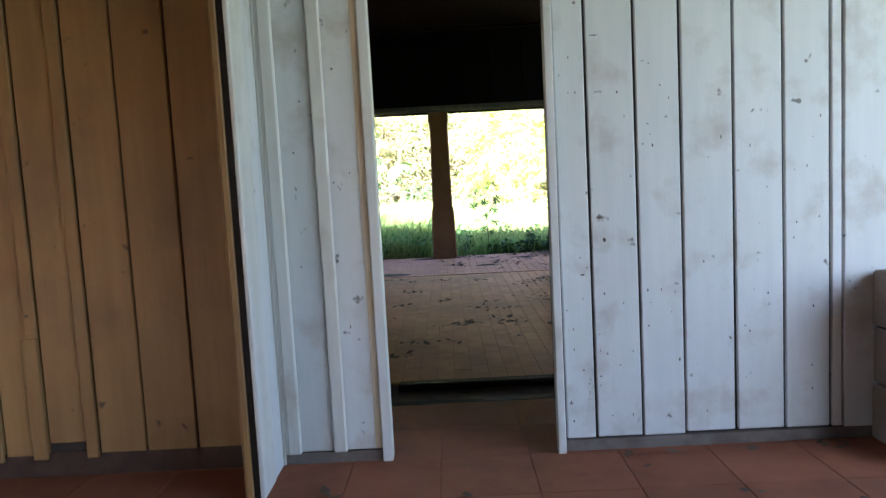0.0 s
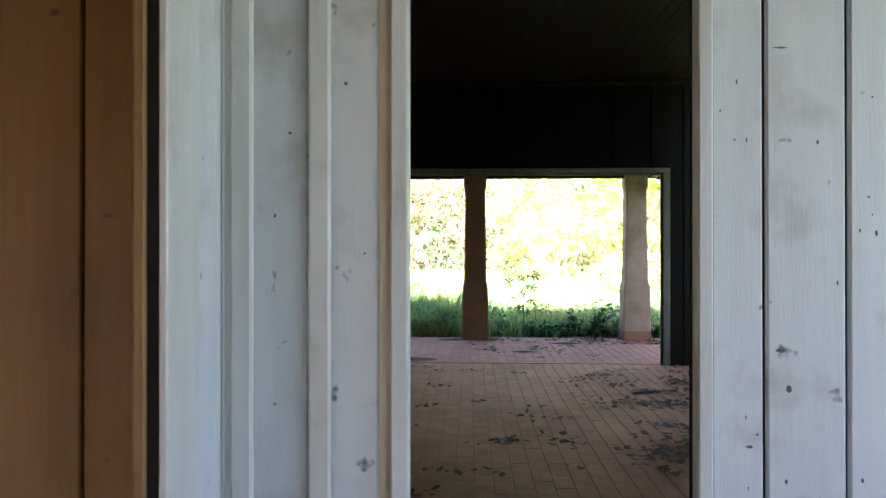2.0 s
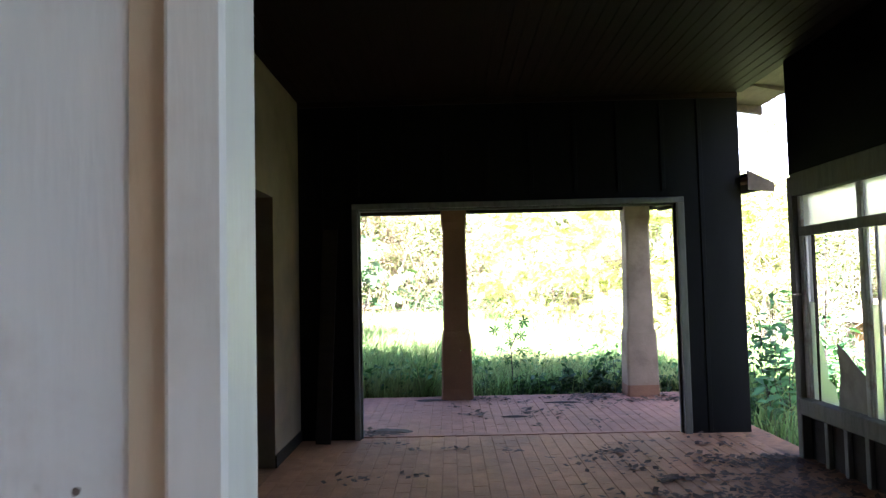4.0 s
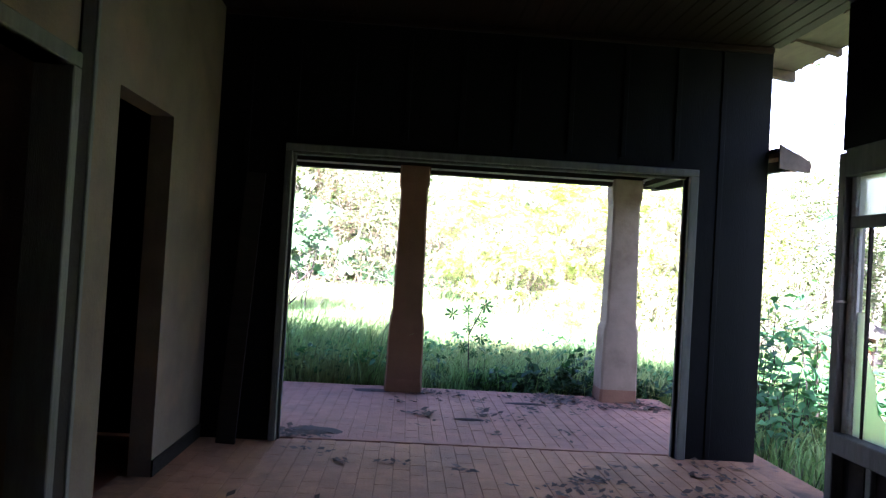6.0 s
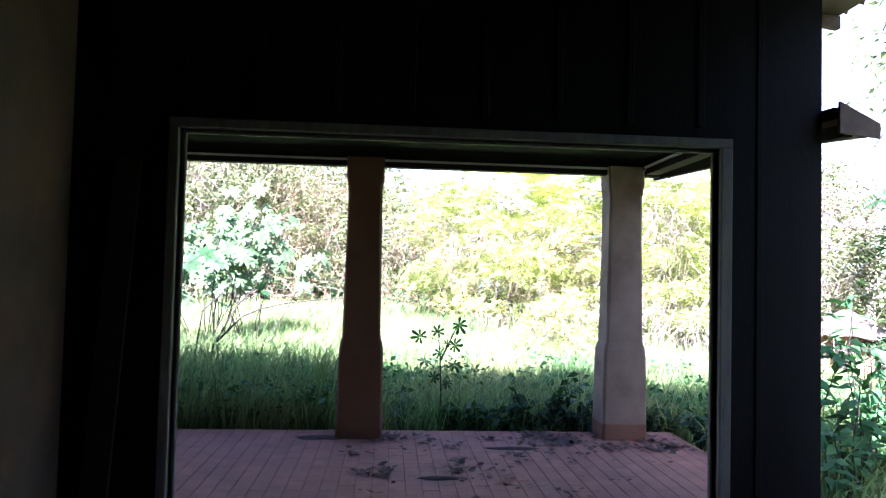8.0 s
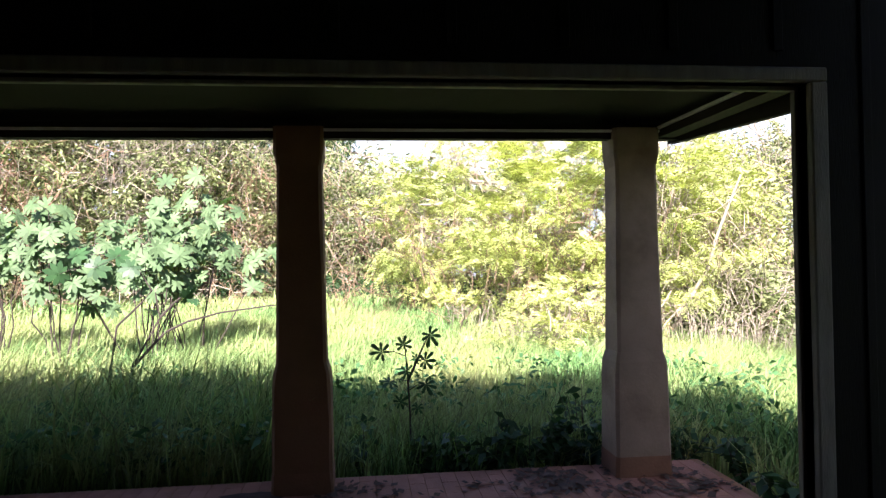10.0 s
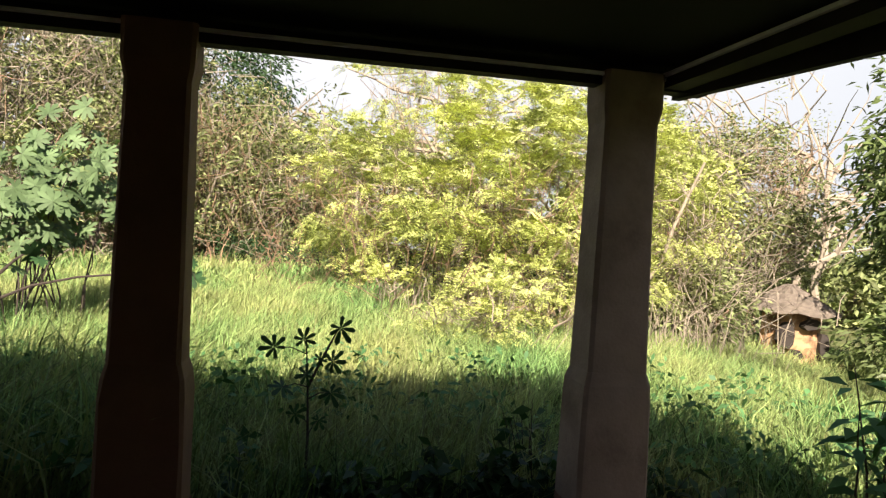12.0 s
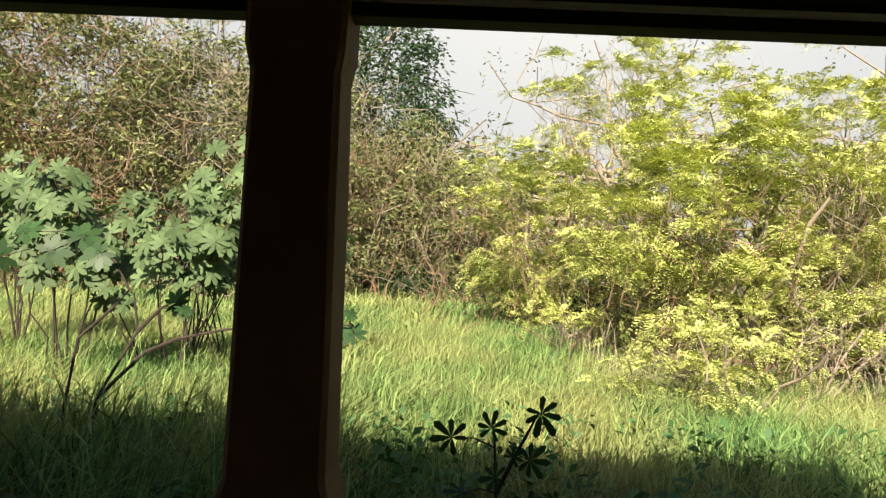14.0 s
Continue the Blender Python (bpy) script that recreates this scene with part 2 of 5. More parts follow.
def tube(bm, pts, radii, sides=6):
    rings = []
    pts = [Vector(p) for p in pts]
    for i, p in enumerate(pts):
        d = (pts[min(i + 1, len(pts) - 1)] - pts[max(i - 1, 0)]).normalized()
        u = d.cross(Vector((0.3, 0.1, 1)) if abs(d.z) < 0.95 else Vector((1, 0, 0))).normalized()
        w = d.cross(u)
        rings.append([bm.verts.new(p + (u * math.cos(a) + w * math.sin(a)) * radii[i]) for a in (k * 2 * math.pi / sides for k in range(sides))])
    for r0, r1 in zip(rings, rings[1:]):
        for k in range(sides):
            bm.faces.new((r0[k], r0[(k + 1) % sides], r1[(k + 1) % sides], r1[k]))
    bm.faces.new(rings[0][::-1])
    bm.faces.new(rings[-1])
    return bm


def quick_mesh(name, verts, faces, mat):
    """verts (n, 3); faces (m, k): all of one size."""
    me = bpy.data.meshes.new(name)
    verts, faces = np.asarray(verts, np.float32), np.asarray(faces, np.int32)
    m, k = faces.shape
    me.vertices.add(len(verts))
    me.vertices.foreach_set("co", verts.ravel())
    me.loops.add(m * k)
    me.loops.foreach_set("vertex_index", faces.ravel())
    me.polygons.add(m)
    me.polygons.foreach_set("loop_start", np.arange(m, dtype=np.int32) * k)
    me.polygons.foreach_set("loop_total", np.full(m, k, np.int32))
    me.update(calc_edges=True)
    me.materials.append(mat)
    return me


def ground_z(x, y):
    x, y = np.asarray(x, float), np.asarray(y, float)
    fall = np.log1p(np.exp((x - 5.0) * 1.2)) / 1.2
    return -0.13 + 0.024 * np.clip(y - 3, 0, 40) - 0.155 * np.clip(fall, 0, 20) * np.clip((y + 2) / 10, 0.1, 1.0) + 0.03 * np.sin(x * 0.9) * np.cos(y * 0.7)


# ---------- floors ----------
XL, XR = -0.57, 3.68          # the brick room's side walls, inner faces
YD = -6.19                    # face of the boarded door wall towards the first room
YB = -4.95                    # where the brick floor begins
CEIL = 3.24
bm = boxes((-4.5, 4.6, -11, -5.4, -0.14, -0.008))
cement_floor = thing("floor_cement", bm, RED_CEMENT, "red cement tile floor with worn dusty joints", "floor", "structure")
bm = boxes((XL - 0.2, XR + 0.15, YB - 0.01, 2.52, -0.16, -0.0045), (-6, XL - 0.2, 0.15, 2.52, -0.16, -0.0045))
brick_floor = thing("floor_brick", bm, MORTAR, "red brick floor strewn with dirt and dead leaves", "floor", "structure")
bm = boxes((0.66, XR + 0.1, -5.40, YB, -0.16, -0.03))
bx(bm, XL - 0.1, 0.66, -5.40, YB, -0.16, -0.012)
earth_strip = thing("floor_strip", bm, EARTH, "dark earth strip where an old wall once stood", "floor", "structure")
sill = thing("sill_beam", boxes((0.66, XR - 0.02, -5.05, -4.965, -0.03, 0.012), bevel=0.008), BEAM_WOOD, "dark worn timber sill at the brick floor's edge", "sill", "structure")
sill2 = thing("sill_beam", boxes((0.60, XR - 0.02, -5.395, -5.33, -0.03, -0.006), bevel=0.006), BEAM_WOOD, "dark worn timber sill beside the cement floor", "sill", "structure")

# ---------- boarded wall between the first room and the hall ----------
DX0, DX1, DZ = 0.716, 1.452, 2.085
CEIL_A = 2.95
bm = boxes((-4.5, DX0 - 0.045, YD + 0.02, YD + 0.055, 0, CEIL), (DX1 + 0.045, 4.6, YD + 0.02, YD + 0.055, 0, CEIL), (DX0 - 0.045, DX1 + 0.045, YD + 0.02, YD + 0.055, DZ + 0.056, CEIL))
wall_door = thing("wall_boarded", bm, SEAM, "white painted vertical board wall with dark seams", "wall", "structure")
rng = random.Random(4)


def board(x0, x1, z0, z1, y, mat, parent, lean=0.0):
    d = 0.022 if mat is WHITE_BOARD else 0.018 + rng.uniform(0, 0.005)
    bm = boxes((x0, x1, y - d, y, z0, z1), bevel=0.004)
    for v in bm.verts:
        v.co.x += lean * (v.co.z - 1.2)
    return part("board", bm, mat, parent)


seams = [1.50, 1.640, 1.850, 2.045, 2.272, 2.488, 2.692, 2.747]
for a, b in zip(seams, seams[1:]):
    board(a + 0.006, b - 0.006, 0.055 + rng.uniform(0, 0.01), CEIL_A, YD + 0.02, WHITE_BOARD, wall_door, rng.uniform(-0.003, 0.003))
board(2.752, 3.10, 0.05, CEIL_A, YD + 0.02, WHITE_BOARD, wall_door)
for k in range(5):
    board(3.105 + 0.22 * k, 3.32 + 0.22 * k, 0.05, CEIL_A, YD + 0.02, WHITE_BOARD, wall_door)
for a, b in ((0.219, 0.250), (0.253, 0.452), (0.457, 0.668)):
    board(a, b - 0.003, 0.055, CEIL_A, YD + 0.02, WHITE_BOARD, wall_door)
for a, b in zip([0.668, 0.885, 1.10, 1.315], [0.88, 1.095, 1.31, 1.497]):
    board(a, b, DZ + 0.075, CEIL_A, YD + 0.02, WHITE_BOARD, wall_door)
part("batten", boxes((0.247, 0.306, YD - 0.028, YD - 0.004, 0.05, CEIL_A), bevel=0.007), WHITE_TRIM, wall_door)
part("skirting", boxes((1.50, 4.6, YD - 0.004, YD + 0.02, 0.0, 0.05)), SKIRT, wall_door, "grey cement skirting")
part("skirting", boxes((0.226, 0.665, YD - 0.004, YD + 0.02, 0.0, 0.05)), SKIRT, wall_door, "grey cement skirting")

part("batten", boxes((0.453, 0.512, YD - 0.024, YD - 0.004, 0.05, CEIL_A), bevel=0.007), WHITE_TRIM, wall_door)
# narrow ochre strip along the board next to the left jamb
part("stained_strip", boxes((0.640, 0.6705, YD - 0.0062, YD - 0.0022, 0.06, DZ)), OCHRE_EDGE, wall_door, "ochre strip on the board beside the door frame")
part("filler", boxes((0.2325, 0.2465, YD - 0.016, YD - 0.003, 0.05, CEIL_A)), WHITE_TRIM, wall_door)
marks = random.Random(12)


def chip(name, x, z, w, h):
    """A small uneven dark flaw in the paint, lying on a board's face."""
    bm = bmesh.new()
    ring = [(x + w * math.cos(a) * marks.uniform(0.6, 1.1), z + h * math.sin(a) * marks.uniform(0.6, 1.1)) for a in (k * math.pi / 4.5 for k in range(9))]
    front = [bm.verts.new((px, YD - 0.0029, pz)) for px, pz in ring]
    back = [bm.verts.new((px, YD - 0.0015, pz)) for px, pz in ring]
    bm.faces.new(front)
    for k in range(9):
        bm.faces.new((front[k], back[k], back[(k + 1) % 9], front[(k + 1) % 9]))
    bmesh.ops.recalc_face_normals(bm, faces=bm.faces[:])
    part(name, bm, STAIN, wall_door)


for k in range(70):
    x, z = marks.choice([marks.uniform(1.52, 1.62), marks.uniform(1.66, 1.83), marks.uniform(1.87, 2.03), marks.uniform(2.06, 2.66)]), marks.uniform(0.12, 1.75)
    chip("nail_mark", x, z, marks.uniform(0.0015, 0.004), marks.uniform(0.002, 0.010))
for x, z, w, h in ((0.36, 1.40, 0.004, 0.008), (0.40, 1.62, 0.006, 0.004), (0.36, 0.90, 0.003, 0.006), (0.56, 0.62, 0.003, 0.010), (0.60, 1.30, 0.004, 0.004), (0.55, 1.75, 0.005, 0.007), (1.68, 1.832, 0.022, 0.0025), (1.68, 1.05, 0.015, 0.006), (1.60, 0.80, 0.012, 0.005), (1.70, 0.95, 0.009, 0.012)):
    chip("knot", x, z, w, h)

frame1 = holder("door_frame", ((DX0 + DX1) / 2, YD, 0), "white painted wooden door frame with no door", "door frame", kind="structure")
part("jamb", boxes((DX0 - 0.045, DX0, YD - 0.022, YD + 0.060, 0, DZ), bevel=0.004), WHITE_TRIM, frame1)
part("jamb", boxes((DX1 + 0.008, DX1 + 0.045, YD - 0.035, YD + 0.018, 0, DZ), bevel=0.004), WHITE_TRIM, frame1)
# the right reveal is unlit; a dark material carries its shade
part("reveal", boxes((DX1 + 0.012, DX1 + 0.045, YD + 0.019, YD + 0.056, 0, DZ)), BEAM_WOOD, frame1, "reveal with shade in its dark colour")
part("head", boxes((DX0 - 0.045, DX1 + 0.045, YD - 0.035, YD + 0.06, DZ, DZ + 0.055), bevel=0.004), WHITE_TRIM, frame1)

# stub of partition beside the left room
stub = thing("wall_stub", boxes((0.160, 0.204, YD - 0.345, YD + 0.018, 0, CEIL_A)), SEAM, "short white boarded partition stub", "wall", "structure")
part("casing", boxes((0.2045, 0.225, YD - 0.355, YD - 0.175, 0.0, CEIL_A), bevel=0.004), WHITE_TRIM, stub, "white end casing")
part("board", boxes((0.2045, 0.2185, YD - 0.1745, YD - 0.056, 0.0, CEIL_A), bevel=0.002), WHITE_BOARD, stub)
part("board", boxes((0.2045, 0.2185, YD - 0.0555, YD + 0.018, 0.0, CEIL_A), bevel=0.002), WHITE_BOARD, stub)
part("corner_bead", boxes((0.2186, 0.232, YD - 0.016, YD - 0.003, 0.0, CEIL_A), bevel=0.004), WHITE_TRIM, stub)
part("end_strip", boxes((0.180, 0.2035, YD - 0.352, YD - 0.346, 0.0, CEIL_A)), BEAM_WOOD, stub, "bare brown end grain")
part("stop", boxes((0.153, 0.178, YD - 0.365, YD - 0.346, 0.0, CEIL_A), bevel=0.003), WARM_LIT_BOARD, stub, "door stop tinted ochre for warm light")
part("board", boxes((0.138, 0.159, YD - 0.34, YD - 0.002, 0.0, CEIL_A), bevel=0.004), WARM_LIT_BOARD, stub)

# left room: boards in the same plane, warm light put into their ochre colour
wall_left_room = thing("wall_ochre", boxes((-4.5, 0.11, YD + 0.012, YD + 0.020, 0.0, CEIL_A)), SEAM, "vertical white board wall tinted ochre for warm light above a dark plinth", "wall", "structure")
s2 = [0.137, -0.160, -0.392, -0.608, -0.835, -1.038, -1.26, -1.48, -1.70, -1.92, -2.15, -2.4]
for k, (b, a) in enumerate(zip(s2, s2[1:])):
    board(a + 0.004, b - 0.004, 0.10 if k != 3 else 0.155, CEIL_A, YD + 0.012, WARM_LIT_BOARD, wall_left_room, 0.002)
for a, b, z0, z1 in ((-0.661, -0.606, 0.085, CEIL_A), (-0.884, -0.831, 0.655, CEIL_A), (-0.905, -0.837, 0.085, 0.645), (-1.09, -1.04, 0.08, CEIL_A), (-1.52, -1.46, 0.08, CEIL_A), (-1.96, -1.90, 0.08, CEIL_A)):
    part("batten", boxes((a, b, YD - 0.030, YD - 0.012, z0, z1), bevel=0.004), WARM_LIT_BOARD, wall_left_room)
part("plinth", boxes((-2.6, 0.10, YD - 0.006, YD + 0.012, 0.0, 0.11)), EARTH, wall_left_room, "dark stained plinth")

# the rest of the first rooms: outer walls with a wide window on the side, floor to ceiling shell
bm = boxes((4.5, 4.62, -11, -10.5, 0, CEIL_A), (4.5, 4.62, -6.9, YD + 0.02, 0, CEIL_A), (4.5, 4.62, -10.5, -6.9, 0, 0.6), (4.5, 4.62, -10.5, -6.9, 2.65, CEIL_A))
thing("wall_side", bm, PLASTER, "pale plaster wall with a wide window opening", "wall", "structure")
bm = boxes((-4.62, -4.5, -11, YD + 0.056, 0, CEIL_A), (-4.5, -3.2, -11.12, -11.0, 0, CEIL_A), (-1.9, 4.62, -11.12, -11.0, 0, CEIL_A), (-3.2, -1.9, -11.12, -11.0, 0, 0.9), (-3.2, -1.9, -11.12, -11.0, 2.1, CEIL_A))
thing("wall_back", bm, PLASTER, "pale plaster back wall with a small window opening", "wall", "structure")
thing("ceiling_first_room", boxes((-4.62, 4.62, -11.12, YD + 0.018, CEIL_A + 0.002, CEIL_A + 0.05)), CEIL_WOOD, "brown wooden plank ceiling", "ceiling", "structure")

# masonry block counter beside the boarded wall
counter = holder("masonry_counter", (3.25, YD - 0.35, 0), "tan rendered block counter standing against the boarded wall", "counter")
for k, z in enumerate((0.0, 0.255, 0.51)):
    for j, x in enumerate((2.865, 3.275)):
        part("block", boxes((x + (0.006 if k % 2 else 0), x + 0.40, YD - 0.42, YD - 0.012, z + (0.004 if k else 0), z + 0.25), bevel=0.012), BLOCK, counter)

# ---------- brick room ----------
FX1, FZ = 3.055, 2.185
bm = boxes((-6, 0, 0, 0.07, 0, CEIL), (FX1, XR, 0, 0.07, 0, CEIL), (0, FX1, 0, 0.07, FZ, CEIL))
wall_front = thing("wall_front", bm, DARK_BOARD, "dark front wall with shade in its colour around a wide doorless opening", "wall", "structure")
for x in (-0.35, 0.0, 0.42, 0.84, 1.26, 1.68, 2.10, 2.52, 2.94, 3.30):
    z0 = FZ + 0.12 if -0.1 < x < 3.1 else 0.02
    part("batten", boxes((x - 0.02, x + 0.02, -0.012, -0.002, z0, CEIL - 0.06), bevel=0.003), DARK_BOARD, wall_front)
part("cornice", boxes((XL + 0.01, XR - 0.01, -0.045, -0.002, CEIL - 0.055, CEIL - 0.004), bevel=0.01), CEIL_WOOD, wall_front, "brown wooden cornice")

big = holder("opening_frame", (FX1 / 2, 0, 0), "weathered white timber frame of the wide opening", "door frame", kind="structure")
part("jamb", boxes((-0.055, 0.0, -0.035, 0.085, 0, FZ), bevel=0.006), FRAME_WOOD, big)
part("jamb", boxes((FX1, FX1 + 0.068, -0.035, 0.085, 0, FZ), bevel=0.006), FRAME_WOOD, big)
part("head", boxes((-0.055, FX1 + 0.068, -0.035, 0.085, FZ, FZ + 0.055), bevel=0.006), FRAME_WOOD, big)
part("bead", boxes((0.0, FX1, 0.045, 0.075, FZ - 0.018, FZ), bevel=0.003), FRAME_WOOD, big)
part("bead", boxes((0.0, 0.018, 0.045, 0.075, 0, FZ - 0.018), bevel=0.003), FRAME_WOOD, big)
part("bead", boxes((FX1 - 0.018, FX1, 0.045, 0.075, 0, FZ - 0.018), bevel=0.003), FRAME_WOOD, big)
thing("threshold", boxes((0.0, FX1, 0.088, 0.165, -0.012, 0.006), bevel=0.004), PORCH_BRICK, "worn pale threshold strip between room and porch", "threshold", "structure")

# left wall with two doorways to dark rooms
D2 = (-1.78, -0.98, 2.20)
D1 = (-3.05, -2.27, 2.15)
bm = boxes((XL - 0.14, XL, D2[1], 0, 0, CEIL), (XL - 0.14, XL, D1[1], D2[0], 0, CEIL), (XL - 0.14, XL, YD + 0.056, D1[0], 0, CEIL),
           (XL - 0.14, XL, D2[0], D2[1], D2[2], CEIL), (XL - 0.14, XL, D1[0], D1[1], D1[2], CEIL))
thing("wall_left", bm, PLASTER, "stained cream plaster wall with two doorways", "wall", "structure")
thing("baseboard", boxes((XL, XL + 0.012, D2[1], -0.002, 0, 0.10)), BEAM_WOOD, "dark stained wooden baseboard", "baseboard", "structure")
f1 = holder("door_frame", (XL, (D1[0] + D1[1]) / 2, 0), "weathered pale door frame in the plaster wall", "door frame", kind="structure")
part("jamb", boxes((XL - 0.15, XL + 0.025, D1[1] - 0.04, D1[1] + 0.03, 0, D1[2]), bevel=0.005), FRAME_WOOD, f1)
part("jamb", boxes((XL - 0.15, XL + 0.025, D1[0] - 0.03, D1[0] + 0.04, 0, D1[2]), bevel=0.005), FRAME_WOOD, f1)
part("head", boxes((XL - 0.15, XL + 0.025, D1[0] - 0.03, D1[1] + 0.03, D1[2], D1[2] + 0.07), bevel=0.005), FRAME_WOOD, f1)
part("casing", boxes((XL + 0.002, XL + 0.020, D1[1] + 0.155, D1[1] + 0.19, 0, CEIL - 0.06), bevel=0.004), FRAME_WOOD, f1)
part("dark_strip", boxes((XL + 0.002, XL + 0.012, D1[1] + 0.03, D1[1] + 0.155, 0, CEIL - 0.06)), BEAM_WOOD, f1, "dark stained strip beside the frame")
bm = boxes((-4.6, -4.5, YD + 0.056, 0, 0, CEIL), (-4.5, XL - 0.14, -2.26, -2.18, 0, CEIL))
thing("wall_inner", bm, PLASTER, "cream plaster walls of the dark inner rooms", "wall", "structure")
thing("floor_inner", boxes((-4.5, XL - 0.2, -5.4, -0.002, -0.14, -0.02)), RED_CEMENT, "dark red cement floor of the inner rooms", "floor", "structure")
d2f = holder("door_leaf", (XL - 0.1, D2[0] + 0.02, 0.01), "dark wooden door standing ajar in the doorway", "door")
part("leaf", boxes((XL - 0.75, XL - 0.145, D2[0] + 0.02, D2[0] + 0.055, 0.01, D2[2] - 0.02), bevel=0.004), BEAM_WOOD, d2f)
plank = thing("plank", boxes((-0.07, 0.07, -0.012, 0.012, 0, 2.0), bevel=0.003), BEAM_WOOD, "dark plank leaning in the corner on the brick floor", "plank")
plank.matrix_world = pose(-0.33, -0.17, 0.004, -4.2, 2, 0)

# right wall: full-height gap, then a steel window over a slatted parapet
WY = -0.95
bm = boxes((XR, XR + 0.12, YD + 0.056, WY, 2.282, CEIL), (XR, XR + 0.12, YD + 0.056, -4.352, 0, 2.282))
thing("wall_right", bm, DARK_BOARD, "dark board wall with shade in its colour above the steel window", "wall", "structure")
win = holder("window_1", (XR, -2.6, 0.5), "rusty white steel window with a few panes missing", "window", kind="structure")
part("post", boxes((XR - 0.025, XR + 0.13, WY - 0.075, WY, 0, 2.26), bevel=0.006), FRAME_WOOD, win, "weathered pale timber post")
part("head", boxes((XR - 0.03, XR + 0.13, -4.35, WY - 0.075, 2.10, 2.28), bevel=0.006), FRAME_WOOD, win, "weathered pale timber header")
part("sill", boxes((XR - 0.05, XR + 0.13, -4.35, WY - 0.075, 0.36, 0.485), bevel=0.006), FRAME_WOOD, win, "weathered pale timber sill")
part("transom", boxes((XR + 0.015, XR + 0.075, -4.35, WY - 0.075, 1.775, 1.85), bevel=0.004), FRAME_WOOD, win)
ys = [WY - 0.075 - 0.82 * k for k in range(4)]
for k, y in enumerate(ys):
    part("mullion", boxes((XR + 0.02, XR + 0.07, y - 0.05, y, 0.485, 2.10), bevel=0.004), STEEL, win)
    part("casement_stile", boxes((XR + 0.03, XR + 0.05, y - 0.085, y - 0.060, 0.49, 1.77), bevel=0.002), STEEL, win, "pale steel casement stile")
    part("glazing_bar", boxes((XR + 0.035, XR + 0.055, y - 0.182, y - 0.165, 0.485, 1.775)), STEEL if k % 2 else BEAM_WOOD, win)
    for y0, y1, z0, z1, m in ((y - 0.165, y - 0.085, 0.485, 1.25, DUSTY), (y - 0.82, y - 0.05, 1.85, 2.10, DUSTY)):
        if y0 > -4.34:
            part("pane", boxes((XR + 0.042, XR + 0.047, y0, y1, z0, z1)), m, win).visible_shadow = False
for k in (1, 2):
    part("pane", boxes((XR + 0.042, XR + 0.047, ys[k] - 0.815, ys[k] - 0.182, 0.485, 1.775)), GLASS, win).visible_shadow = False


def shard(outline, mat, label):
    """A jagged remnant of a pane standing in the steel frame; the outline is given as y and z."""
    bm = bmesh.new()
    a = [bm.verts.new((XR + 0.042, y, z)) for y, z in outline]
    b = [bm.verts.new((XR + 0.046, y, z)) for y, z in outline]
    bm.faces.new(a)
    bm.faces.new(b[::-1])
    n = len(outline)
    for k in range(n):
        bm.faces.new((a[k], b[k], b[(k + 1) % n], a[(k + 1) % n]))
    bmesh.ops.recalc_face_normals(bm, faces=bm.faces[:])
    part("broken_pane", bm, mat, win, label).visible_shadow = False


y = ys[0]
shard(((y - 0.43, 0.487), (y - 0.81, 0.487), (y - 0.81, 0.74), (y - 0.70, 0.80), (y - 0.55, 0.90), (y - 0.44, 0.95), (y - 0.47, 0.72)), DIRT_GLASS, "broken remnant of mud-caked glass")
shard(((y - 0.185, 0.487), (y - 0.43, 0.487), (y - 0.40, 0.62), (y - 0.31, 0.66), (y - 0.27, 0.86), (y - 0.20, 0.98)), DUSTY, "broken remnant of dusty glass")
part("latch", boxes((XR - 0.06, XR + 0.03, WY - 0.10, WY - 0.085, 1.30, 1.315), bevel=0.003), STEEL, win)
parapet = holder("slatted_parapet", (XR, -2.6, 0), "low parapet of weathered upright wooden slats", "parapet", kind="structure")
for k in range(12):
    y = -1.31 - 0.26 * k
    part("slat", boxes((XR + 0.0, XR + 0.035, y - 0.05, y, 0.0, 0.36), bevel=0.004), FRAME_WOOD, parapet)
for k in range(13):
    y = -1.10 - 0.26 * k
    part("board", boxes((XR + 0.037, XR + 0.049, y - 0.15, y, 0.0, 0.36), bevel=0.003), BEAM_WOOD, parapet, "dark board behind the slats")
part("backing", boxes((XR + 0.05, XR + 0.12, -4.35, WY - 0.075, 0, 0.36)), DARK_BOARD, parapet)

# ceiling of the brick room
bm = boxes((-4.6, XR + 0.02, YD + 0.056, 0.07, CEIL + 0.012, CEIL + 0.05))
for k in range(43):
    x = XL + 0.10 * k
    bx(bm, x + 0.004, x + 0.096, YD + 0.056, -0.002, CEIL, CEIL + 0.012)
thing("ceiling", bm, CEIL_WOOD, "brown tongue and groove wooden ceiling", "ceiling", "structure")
thing("ceiling_plate", boxes((1.00, 1.20, -3.55, -3.40, CEIL - 0.02, CEIL - 0.001), bevel=0.004), SEAM, "small dark plate fixed to the wooden ceiling", "plate")

